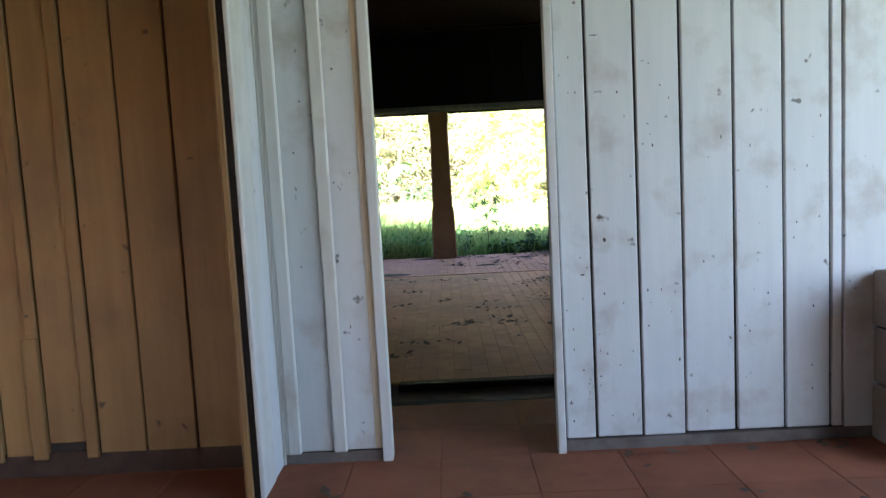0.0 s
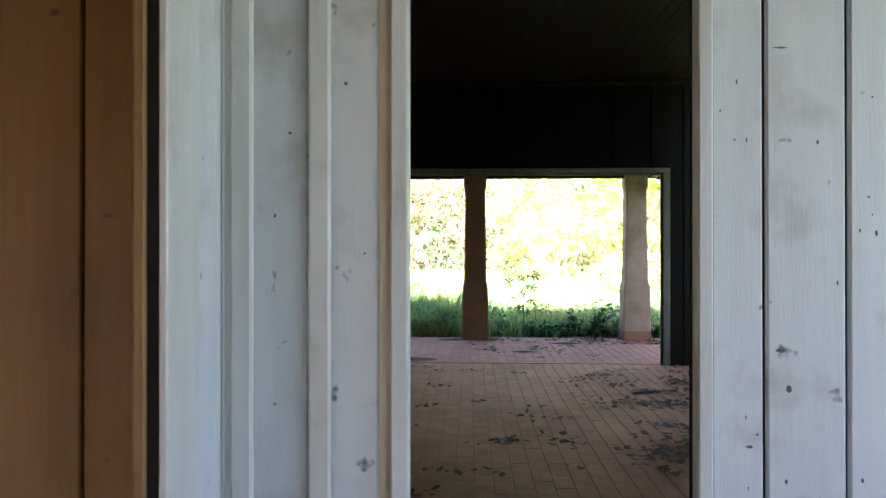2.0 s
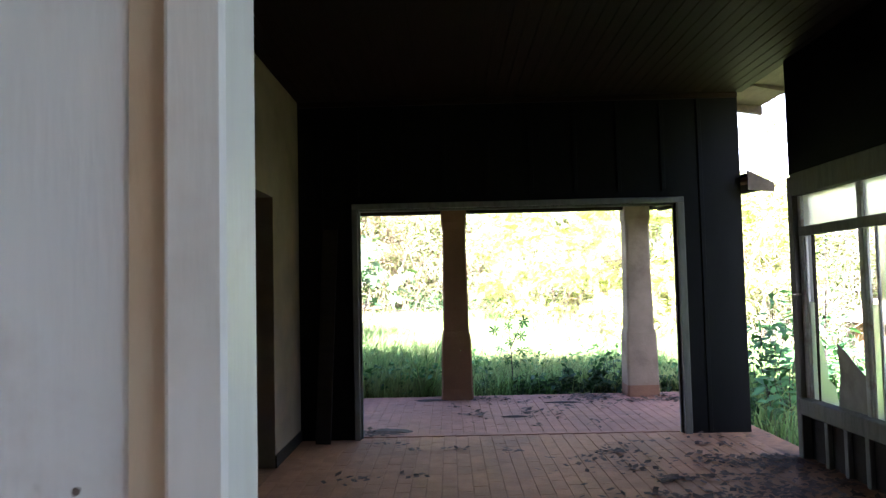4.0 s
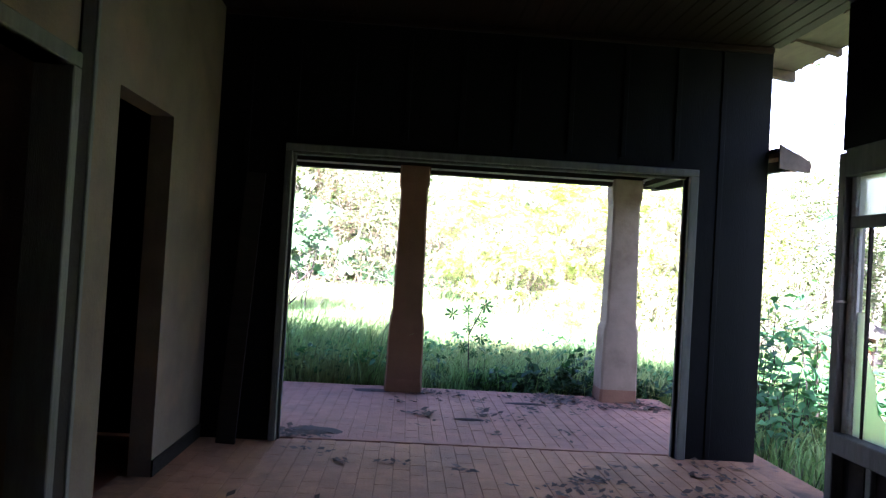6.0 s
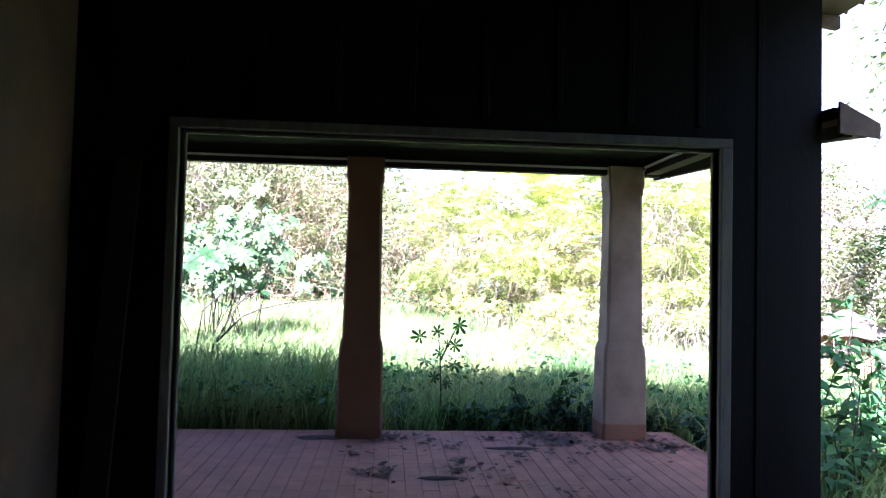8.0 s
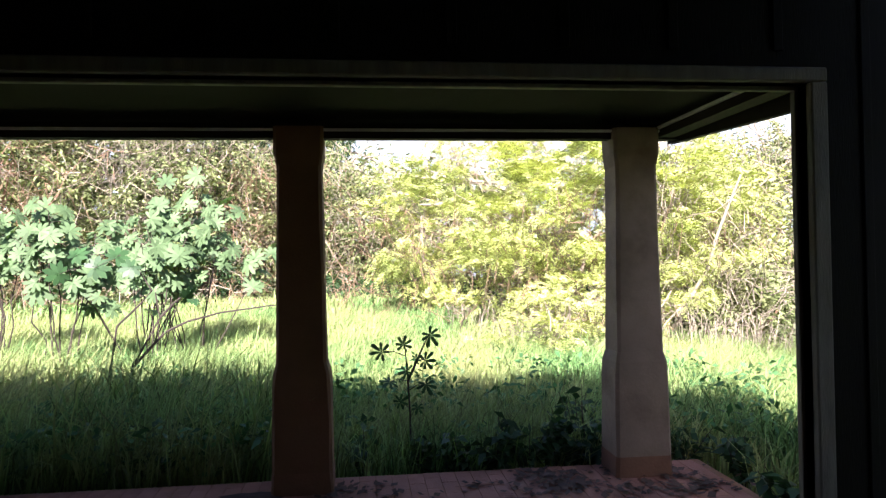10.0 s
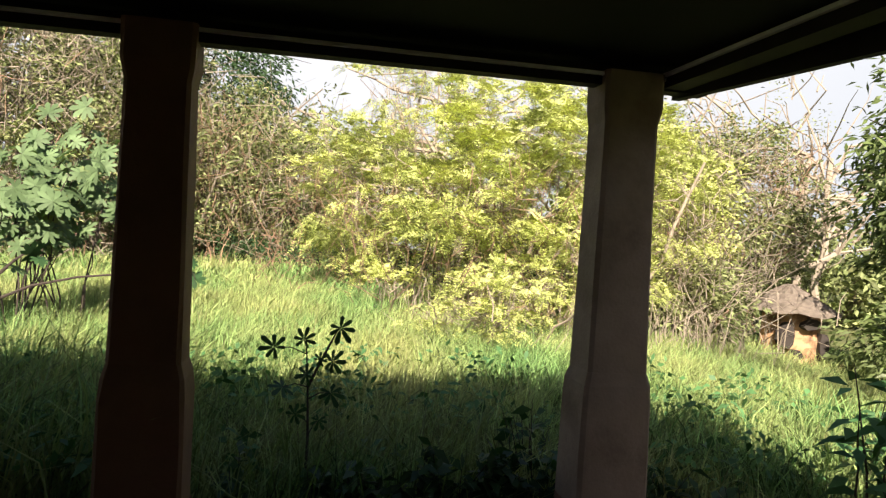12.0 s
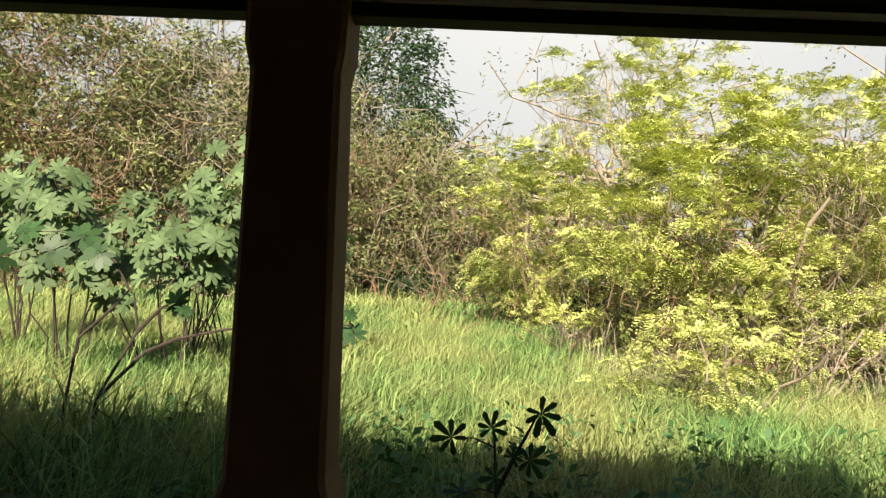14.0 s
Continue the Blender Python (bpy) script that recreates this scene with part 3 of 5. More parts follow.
# ---------- porch ----------
def post(cx, mat, label):
    p = holder("porch_post", (cx, 2.335, 0), label, "post", "porch posts")
    def ring_solid(rows):
        bm = bmesh.new()
        rings = []
        r0 = random.Random(int(cx * 100))
        for z, h in rows:
            h *= 0.96
            c = 0.02
            ring = []
            for sx, sy in ((-1, -1), (1, -1), (1, 1), (-1, 1)):
                for k in ((0, 1) if sx * sy > 0 else (1, 0)):
                    ox, oy = (c, 0) if k == 0 else (0, c)
                    if sx * sy > 0:
                        ox, oy = (0, c) if k == 0 else (c, 0)
                    else:
                        ox, oy = (c, 0) if k == 1 else (0, c)
                    ring.append(bm.verts.new((cx + sx * (h - ox) + r0.uniform(-.003, .003), 2.335 + sy * (h * 0.85 - oy) + r0.uniform(-.003, .003), z)))
            rings.append(ring)
        for a, b in zip(rings, rings[1:]):
            for k in range(8):
                bm.faces.new((a[k], a[(k + 1) % 8], b[(k + 1) % 8], b[k]))
        bm.faces.new(rings[0][::-1])
        bm.faces.new(rings[-1])
        return bm
    part("plinth", ring_solid([(-0.13, 0.212), (0.03, 0.212), (0.14, 0.208)]), BASE_RED, p, "red dusty base")
    part("shaft_base", ring_solid([(0.14, 0.206), (0.45, 0.203), (0.70, 0.199), (0.79, 0.192), (0.86, 0.173)]), mat, p)
    part("shaft", ring_solid([(0.86, 0.173), (1.3, 0.166), (1.8, 0.158), (2.16, 0.154), (2.22, 0.166), (2.25, 0.170), (2.43, 0.171)]), mat, p)
    return p


post(0.937, POST_RED, "reddish plastered square porch post flaring at the base")
post(3.272, POST_CREAM, "cream plastered square porch post flaring at the base")
post(-1.47, POST_RED, "reddish plastered square porch post flaring at the base")
post(-3.85, POST_RED, "reddish plastered square porch post flaring at the base")
EX, EY, EZ = 3.80, 2.52, 2.36


def sag_eave(bm):
    """The porch's side eave runs slightly askew and hangs lower beside the house."""
    for v in bm.verts:
        if v.co.x > 3.6:
            f = min(1.0, max(0.0, (v.co.y + 0.1) / 2.53))
            v.co.x -= 0.15 * f
            v.co.z -= 0.065 * (1 - f) - 0.02 * f
    return bm


bm = boxes((-6, EX, 2.43, 2.47, EZ + 0.065, EZ + 0.15), (EX - 0.05, EX, -0.10, 2.43, EZ - 0.03, EZ + 0.09))
sag_eave(bm)
thing("fascia", bm, BEAM_WOOD, "dark weathered fascia board along the porch eave", "fascia", "structure")
bm = boxes((-6, 3.72, 2.265, 2.365, EZ, EZ + 0.10), (3.46, 3.58, 0.072, 2.265, EZ + 0.01, EZ + 0.10))
thing("porch_beam", bm, BEAM_WOOD, "dark timber beam resting on the porch posts", "beam", "structure")
thing("porch_ceiling", sag_eave(boxes((-6, EX - 0.05, 0.09, 2.43, EZ + 0.115, EZ + 0.14), (XR + 0.01, EX - 0.05, -0.10, 0.09, EZ + 0.115, EZ + 0.14))), PORCH_CEIL, "wooden porch ceiling with its deep shade put into the colour", "ceiling", "structure")
# thin pale strips just inside the porch beams
bm = boxes((-6, 3.46, 2.240, 2.263, EZ + 0.045, EZ + 0.062), (3.436, 3.458, 0.18, 2.24, EZ + 0.065, EZ + 0.083))
thing("porch_moulding", bm, WHITE_TRIM, "thin pale strip along the porch ceiling", "moulding", "structure")


def slab(name, polys, thick, mat, label, category="roof"):
    bm = bmesh.new()
    for poly in polys:
        bm.faces.new([bm.verts.new(p) for p in poly])
    bmesh.ops.remove_doubles(bm, verts=bm.verts[:], dist=0.001)
    if name == "roof_porch":
        sag_eave(bm)
    bmesh.ops.recalc_face_normals(bm, faces=bm.faces[:])
    bmesh.ops.solidify(bm, geom=bm.faces[:], thickness=thick)
    return thing(name, bm, mat, label, category, "structure")


slab("roof_porch", [((-6, 0.12, 2.80), (3.2, 0.12, 2.80), (EX + 0.14, 2.56, EZ + 0.205), (-6, 2.56, EZ + 0.205)),
                    ((3.2, 0.12, 2.80), (3.72, 0.12, 2.475), (EX + 0.14, 2.56, EZ + 0.205)),
                    ((3.72, 0.12, 2.475), (3.72, -0.14, 2.475), (EX + 0.15, -0.14, EZ + 0.02), (EX + 0.14, 2.56, EZ + 0.205))], 0.05, CLAY_TILE, "weathered clay tile porch roof")
RX0, RX1, RY0, RY1, RZ = -6.3, 4.20, -11.6, 0.56, 3.36
slab("roof_main", [((RX0, RY0, RZ), (RX1, RY0, RZ), (-1, -6.6, 5.1), (-1.2, -6.6, 5.1)), ((RX1, RY0, RZ), (RX1, RY1, RZ), (-1, -4.6, 5.1), (-1, -6.6, 5.1)),
                   ((RX1, RY1, RZ), (RX0, RY1, RZ), (-1.2, -4.6, 5.1), (-1, -4.6, 5.1)), ((RX0, RY1, RZ), (RX0, RY0, RZ), (-1.2, -6.6, 5.1), (-1.2, -4.6, 5.1))], 0.05, CLAY_TILE, "weathered clay tile main roof")
eave = holder("eave", (4.0, -2, 3.3), "weathered eave with rafter ends and clay tile edge", "eave", kind="structure")


def sloped(x0, x1, y0, y1, top0, top1, deep0, deep1):
    """A board that falls outwards from x0 to x1."""
    bm = boxes((x0, x1, y0, y1, 0, 1))
    for v in bm.verts:
        top, deep = (top0, deep0) if v.co.x < (x0 + x1) / 2 else (top1, deep1)
        v.co.z = top if v.co.z > 0.5 else top - deep
    return bm


part("soffit", sloped(XR + 0.021, RX1 - 0.03, -6.2, RY1 + 0.09, CEIL + 0.09, CEIL + 0.025, 0.02, 0.02), SOFFIT, eave, "weathered brown soffit boards")
for k in range(9):
    y = 0.60 - 0.66 * k
    part("rafter", sloped(XR + 0.121 if y < 0 else XR - 0.3, RX1 - 0.02, y - 0.03, y + 0.03, CEIL + 0.069, CEIL + 0.004, 0.03, 0.085 if k == 0 else 0.05), SOFFIT, eave)
thing("barge_board", sloped(XR + 0.003, 3.925, -0.165, -0.145, 2.455, 2.335, 0.18, 0.085), SOFFIT, "weathered grey barge board closing the porch eave", "trim", "structure")
for k in range(34):
    y = 0.56 - 0.17 * k
    bm = bmesh.new()
    ring0, ring1 = [], []
    for j in range(7):
        a = math.pi * j / 6
        ring0.append(bm.verts.new((RX1 - 0.10, y + 0.075 * math.cos(a), RZ - 0.03 + 0.05 * math.sin(a))))
        ring1.append(bm.verts.new((RX1 + 0.08, y + 0.085 * math.cos(a), RZ - 0.075 + 0.05 * math.sin(a))))
    for j in range(6):
        bm.faces.new((ring0[j], ring1[j], ring1[j + 1], ring0[j + 1]))
    bmesh.ops.solidify(bm, geom=bm.faces[:], thickness=0.012)
    part("roof_tile", bm, CLAY_TILE, eave)

# ---------- ground ----------
def axis_steps(lo, hi, a, b, fine, grow):
    out, p, s = [], a, fine
    out = list(np.arange(a, b, fine))
    p, s = b, fine
    while p < hi:
        out.append(p)
        s *= grow
        p += s
    p, s = a, fine
    while p > lo:
        s *= grow
        p -= s
        out.append(p)
    return np.array(sorted(out))


gx, gy = axis_steps(-900, 900, -12, 22, 0.5, 1.35), axis_steps(-900, 900, -13, 26, 0.5, 1.35)
GX, GY = np.meshgrid(gx, gy)
GZ = ground_z(np.clip(GX, -30, 30), np.clip(GY, -30, 60))
inside = (GX > -6.2) & (GX < 3.9) & (GY > -11.4) & (GY < 2.3)
GZ = np.where(inside, -0.25, GZ)
nx, ny = len(gx), len(gy)
idx = np.arange(nx * ny).reshape(ny, nx)
faces = np.stack([idx[:-1, :-1], idx[:-1, 1:], idx[1:, 1:], idx[1:, :-1]], -1).reshape(-1, 4)
tagged(new("ground", quick_mesh("ground", np.stack([GX, GY, GZ], -1).reshape(-1, 3), faces, SOIL)), "grassy earth sloping gently down beside the house", "ground", "", "structure")

# ---------- vegetation helpers ----------
def unit(v):
    return v / np.maximum(np.linalg.norm(v, axis=-1, keepdims=True), 1e-9)


def leaf_cloud(name, p, length, width, mat, g, up=0.5, out=None, droop=0.1):
    """A mesh of kite-shaped folded leaves that start at the points p."""
    n = len(p)
    d = unit(g.normal(0, 1, (n, 3)) * (1, 1, 0.6) + (0 if out is None else out) - np.array((0, 0, droop)))
    nor = unit(g.normal(0, 1, (n, 3)) * (1 - up) + np.array((0, -0.3, 1)) * up)
    s = unit(np.cross(d, nor))
    l = (length * g.uniform(0.6, 1.3, n))[:, None]
    w = (width * g.uniform(0.7, 1.2, n))[:, None]
    mid = p + d * l * 0.45 + np.cross(s, d) * w * 0.35
    v = np.stack([p, p + d * l * 0.45 + s * w * 0.5 + np.cross(s, d) * w * 0.1, p + d * l + np.array((0, 0, -0.15)) * l, p + d * l * 0.45 - s * w * 0.5 + np.cross(s, d) * w * 0.1], 1)
    return quick_mesh(name, v.reshape(-1, 3), np.arange(n * 4).reshape(n, 4), mat)


def frond_cloud(name, p, length, leaflet, mat, g, pairs=6, out=None):
    """Feathery pinnate leaves: pairs of small leaflets along a drooping rib."""
    n = len(p)
    d = unit(g.normal(0, 1, (n, 3)) * (1, 1, 0.35) + (0 if out is None else out))
    side = unit(np.cross(d, np.array((0, 0, 1.0)) + g.normal(0, 0.35, (n, 3))))
    up = np.cross(side, d)
    l = length * g.uniform(0.6, 1.25, n)
    vs = []
    for k in range(pairs):
        f = (k + 0.8) / pairs
        base = p + d * (l * f)[:, None] - np.array((0, 0, 1.0)) * (0.35 * l * f * f)[:, None]
        for sg in (-1, 1):
            a = unit(side * sg + d * 0.45 + up * g.uniform(-0.2, 0.3, (n, 1)))
            ll = leaflet * g.uniform(0.75, 1.2, n)[:, None] * (1.15 - 0.5 * f)
            b = d * ll * 0.22
            vs.append(np.stack([base, base + a * ll * 0.5 + b, base + a * ll, base + a * ll * 0.5 - b], 1))
    v = np.concatenate(vs, 0)
    return quick_mesh(name, v.reshape(-1, 3), np.arange(len(v) * 4).reshape(-1, 4), mat)


def clumps(g, centre, radii, count, per, spread, shell=0.45, flat=0.8):
    """Points in leafy clumps spread through an uneven ellipsoid; more of them near its surface."""
    u = unit(g.normal(0, 1, (count, 3)))
    r = (shell + (1 - shell) * g.uniform(0, 1, (count, 1)) ** 0.5) * g.uniform(0.75, 1.15, (count, 1))
    c = np.array(centre) + u * r * np.array(radii)
    s = spread * g.uniform(0.5, 1.3, (count, 1, 1))
    p = c[:, None, :] + g.normal(0, 1, (count, per, 3)) * s * np.array((1, 1, flat))
    return p.reshape(-1, 3), np.repeat(u, per, 0), c


def add_mesh(name, me, parent, label="", kind=""):
    ob = new(name, me)
    ob.parent = parent
    at = Vector((0, 0, 0))
    p = parent
    while p:
        at += p.location
        p = p.parent
    ob.matrix_parent_inverse = Matrix.Translation(-at)
    return tagged(ob, label, kind=kind)


def stem(g, a, b, r0, r1, wob=0.12, n=6, sides=5):
    a, b = np.array(a, float), np.array(b, float)
    L = np.linalg.norm(b - a)
    pts = [a + (b - a) * k / (n - 1) + (g.normal(0, wob * L / n, 3) if 0 < k else 0) for k in range(n)]
    return [tuple(q) for q in pts], [r0 + (r1 - r0) * k / (n - 1) for k in range(n)], sides


def woody(name, kind, seed, x, y, height, crown_mesh, bark, trunk_r, tips, label, category, stems=1, lean=0.0, group=""):
    g = np.random.default_rng(seed)
    z = float(ground_z(x, y))
    t = holder(name, (x, y, z), label, category, group)
    top = np.array((x + lean, y, z + height * 0.62))
    for k in range(stems):
        bm = bmesh.new()
        off = np.array((g.normal(0, 0.25), g.normal(0, 0.25), 0)) if stems > 1 else np.zeros(3)
        e = top + (off * 3 if stems > 1 else 0)
        tube(bm, *stem(g, (x + off[0] * 0.4, y + off[1] * 0.4, z - 0.1), e, trunk_r, trunk_r * 0.55, 0.10, 7, 7))
        part("trunk", bm, bark, t)
    for k, tip in enumerate(tips):
        bm = bmesh.new()
        f = g.uniform(0.35, 0.98)
        a = np.array((x, y, z)) * (1 - f) + top * f
        tube(bm, *stem(g, a, tip, trunk_r * 0.42, trunk_r * 0.10, 0.34, 7, 5))
        for j in range(3):
            q = a + (np.array(tip) - a) * g.uniform(0.4, 0.9)
            tube(bm, *stem(g, q, q + g.normal(0, height * 0.10, 3) + np.array((0, 0, height * 0.05)), trunk_r * 0.18, trunk_r * 0.05, 0.2, 4, 4))
        part("limb", bm, bark, t)
    if crown_mesh:
        add_mesh("crown", crown_mesh, t)
    return t


def twig_cloud(name, p, d, length, r, mat, g, bend=0.25):
    """Thin bent three-sided twigs that start at the points p and run along d."""
    n = len(p)
    d = unit(d + g.normal(0, 0.15, (n, 3)))
    l = (length * g.uniform(0.4, 1.3, n))[:, None]
    mid = p + d * l * 0.5 + g.normal(0, bend, (n, 3)) * l * 0.4
    end = p + d * l + g.normal(0, bend, (n, 3)) * l
    a = unit(np.cross(d, g.normal(0, 1, (n, 3))))
    b = np.cross(d, a)
    rr = (r * g.uniform(0.6, 1.4, n))[:, None]
    rings = [[c + (a * math.cos(k * 2.0944) + b * math.sin(k * 2.0944)) * rr * f for k in range(3)] for c, f in ((p, 1.0), (mid, 0.75), (end, 0.3))]
    v = np.stack([q for ring in rings for q in ring], 1).reshape(-1, 3)
    faces = [(3 * i + k, 3 * i + (k + 1) % 3, 3 * i + 3 + (k + 1) % 3, 3 * i + 3 + k) for i in range(2) for k in range(3)]
    f = np.concatenate([np.arange(n)[:, None] * 9 + np.array(q) for q in faces])
    return quick_mesh(name, v, f, mat)


# ---------- grass ----------
def grass_patch(name, seed, count, box, height, width, mat, label, keep=None, category="grass"):
    g = np.random.default_rng(seed)
    x, y = g.uniform(box[0], box[1], count), g.uniform(box[2], box[3], count)
    tuft = np.array([noise.noise((a * 0.9, b * 0.9, seed)) for a, b in zip(x[::8], y[::8])])
    tuft = np.repeat(tuft, 8)[:count]
    if len(tuft) < count:
        tuft = np.concatenate([tuft, np.zeros(count - len(tuft))])
    ok = np.ones(count, bool) if keep is None else keep(x, y)
    x, y, tuft = x[ok], y[ok], tuft[ok]
    n = len(x)
    h = height * g.uniform(0.45, 1.2, n) * (1 + 0.55 * tuft)
    w = width * g.uniform(0.7, 1.3, n)
    a = g.uniform(0, 2 * np.pi, n)
    lean = h * g.uniform(0.15, 0.85, n)
    la = g.normal(0.6, 1.6, n)
    z = ground_z(x, y)
    base = np.stack([x, y, z - 0.02], -1)
    s = np.stack([np.cos(a), np.sin(a), 0 * a], -1) * (w / 2)[:, None]
    ld = np.stack([np.cos(la), np.sin(la), 0 * la], -1)
    m = base + np.stack([0 * h, 0 * h, h * 0.6], -1) + ld * (lean * 0.3)[:, None]
    t = base + np.stack([0 * h, 0 * h, h * (1 - 0.25 * (lean / h))], -1) + ld * lean[:, None]
    v = np.stack([base - s, base + s, m + s * 0.8, m - s * 0.8, t + s * 0.12, t - s * 0.12], 1).reshape(-1, 3)
    f = np.arange(n)[:, None] * 6
    faces = np.concatenate([f + np.array((0, 1, 2, 3)), f + np.array((3, 2, 4, 5))], 0)
    return tagged(new(name, quick_mesh(name, v, faces, mat)), label, category, "", "stuff")


off_porch = lambda x, y: ~((x < 3.95) & (y < 2.56))
grass_patch("grass", 1, 52000, (-5, 7, 2.5, 7.2), 0.46, 0.012, GRASS, "tall lush green grass growing beside the porch", off_porch)
grass_patch("grass", 2, 85000, (-9, 12, 6.8, 13), 0.42, 0.014, GRASS, "tall sunlit green grass of the overgrown yard")
grass_patch("grass", 3, 45000, (-14, 22, 12.5, 23), 0.45, 0.032, GRASS, "tall sunlit green grass of the overgrown yard")
grass_patch("grass", 4, 16000, (3.75, 9, -4, 3.5), 0.38, 0.016, GRASS, "tall green grass growing beside the house", off_porch)

grass_patch("grass", 8, 9000, (-5, 0.75, 2.6, 5.2), 0.78, 0.013, GRASS, "taller lush green grass growing beside the porch", off_porch)
grass_patch("dry_stems", 5, 130, (-8, 3, 16.6, 19.8), 1.3, 0.025, TWIG_BROWN, "dry reddish-brown stems under the thicket", None, "dry stems")
grass_patch("dry_stems", 6, 600, (3.2, 9.5, 8.6, 12.5), 1.3, 0.014, TWIG_PALE, "dry pale stems under the feathery trees", None, "dry stems")
grass_patch("dry_stems", 7, 160, (8.5, 12.5, 12.5, 15), 1.8, 0.02, TWIG_PALE, "dry pale stems among the shrubs", None, "dry stems")

g = np.random.default_rng(61)
n = 7000
wx, wy = g.uniform(-4.5, 6.5, n), 2.65 + g.uniform(0, 1, n) ** 1.4 * 3.2
patch = np.array([noise.noise((a * 1.3, b * 1.3, 4.0)) for a, b in zip(wx, wy)]) + np.where(wx < 0.8, 0.25, -0.05)
pick = (patch > 0.0) & off_porch(wx, wy)
wx, wy = wx[pick], wy[pick]
p = np.stack([wx, wy, ground_z(wx, wy) + g.uniform(0.12, 0.50, len(wx))], -1)
tagged(new("weeds", leaf_cloud("weeds", p, 0.10, 0.05, LEAF_WEED, g, 0.6)), "leafy green weeds growing through the tall grass", "weeds", "", "stuff")

# ---------- shrubs and trees ----------
G = np.random.default_rng(11)
# feathery yellow-green trees in the middle of the yard: x, y, height, crown radii
for k, (x, y, h, rx, rz, nfr) in enumerate([(3.75, 7.3, 1.25, 0.75, 0.6, 500), (4.9, 10.2, 4.4, 1.9, 2.0, 4300), (7.2, 11.0, 5.4, 1.9, 2.5, 4000), (2.9, 13.4, 3.9, 1.8, 1.7, 3300), (5.6, 13.2, 6.0, 2.0, 2.0, 1500), (8.9, 12.6, 4.6, 1.4, 1.9, 2200), (5.9, 9.1, 1.8, 1.3, 0.8, 560), (4.7, 8.3, 1.5, 0.8, 0.6, 300), (3.05, 10.2, 1.0, 0.45, 0.4, 200), (3.6, 14.6, 6.4, 1.3, 1.7, 620), (5.0, 15.2, 7.0, 1.4, 1.9, 620)]):
    g = np.random.default_rng(100 + k)
    z = float(ground_z(x, y))
    p, u, c = clumps(g, (x, y, z + h - rz), (rx, rx * 0.8, rz), nfr // 40, 36, 0.19, 0.30, 0.32)
    me = frond_cloud("crown", p, 0.31 if h > 3 else 0.21, 0.072 if h > 3 else 0.05, LEAF_YELLOW, g, 8, u * 0.5)
    t = woody("feathery_tree", "", 200 + k, x, y, h, me, TWIG_PALE, 0.045 if h > 3 else 0.022, c[g.choice(len(c), min(len(c), 24))], "slender tree with feathery yellow-green leaves in the grass", "tree", 2, 0.2, "feathery trees")
    q = np.array((x, y, z)) + g.normal(0, 1, (nfr // 8, 3)) * (rx * 0.55, rx * 0.5, 0) + np.array((0, 0, 1)) * g.uniform(0, max(h - rz, 0.6), (nfr // 8, 1))
    add_mesh("twig_tangle", twig_cloud("twig_tangle", q, g.normal(0, 0.5, q.shape) + np.array((0, 0, 0.8)), 0.7 if h > 3 else 0.4, 0.008, TWIG_BROWN if k % 2 else TWIG_PALE, g), t, "thin bare twigs under the leaves", "stuff")

# brown and olive thicket behind the lawn: x, y, height, radii
for k, (x, y, h, rx, rz, n, mat) in enumerate([(-1.6, 19.5, 4.6, 2.6, 2.2, 5200, LEAF_OLIVE), (1.4, 19.8, 4.2, 2.3, 1.9, 4800, LEAF_OLIVE), (-5.2, 18.2, 7.2, 2.9, 3.6, 15000, LEAF_OLIVE), (-8.6, 17.2, 8.4, 3.2, 4.2, 16000, LEAF_OLIVE), (-3.4, 20.5, 7.2, 2.6, 3.5, 12000, LEAF_OLIVE),
                                               (10.2, 14.8, 5.2, 2.0, 2.4, 9000, LEAF_YELLOW), (12.6, 17.0, 6.4, 2.4, 3.2, 11000, LEAF_OLIVE), (9.4, 11.9, 1.8, 1.3, 0.9, 5000, LEAF_OLIVE), (15.4, 19.0, 7.0, 2.8, 3.4, 11000, LEAF_OLIVE), (-12.5, 17, 9.0, 3.4, 4.4, 12000, LEAF_OLIVE), (-0.4, 21.5, 5.2, 3.0, 2.6, 11000, LEAF_OLIVE), (10.5, -1.0, 6.0, 2.6, 3.0, 9000, LEAF_OLIVE), (11.0, 3.6, 5.0, 2.4, 2.6, 8000, LEAF_OLIVE), (10.0, -5.0, 6.0, 2.6, 3.0, 8000, LEAF_OLIVE)]):
    g = np.random.default_rng(300 + k)
    z = float(ground_z(x, y))
    p, u, c = clumps(g, (x, y, z + h - rz), (rx, rx * 0.7, rz), n // 62, 90, 0.27, 0.45, 0.7)
    me = leaf_cloud("crown", p, 0.165, 0.06, mat, g, 0.35, u * 0.6)
    t = woody("thicket_shrub", "", 400 + k, x, y, h * 0.9, me, TWIG_BROWN if k % 2 else TWIG_PALE, 0.045, c[g.choice(len(c), 40 if k < 2 else 18)], "dense olive-brown shrub with bare twigs at the lawn's edge", "shrub", 5, 0.1, "thicket shrubs")

    q = np.array((x, y - rx * 0.3, z)) + g.normal(0, 1, (n // (12 if k < 5 else 24), 3)) * (rx * 0.5, rx * 0.35, 0) + np.array((0, 0, 1)) * g.uniform(0, h * 0.85, (n // (12 if k < 5 else 24), 1))
    add_mesh("twig_tangle", twig_cloud("twig_tangle", q, g.normal(0, 0.6, q.shape) + np.array((0, -0.2, 0.6)), 1.1, 0.012, TWIG_BROWN if k in (0, 3, 8) else TWIG_PALE, g, 0.35), t, "tangle of thin bare twigs", "stuff")

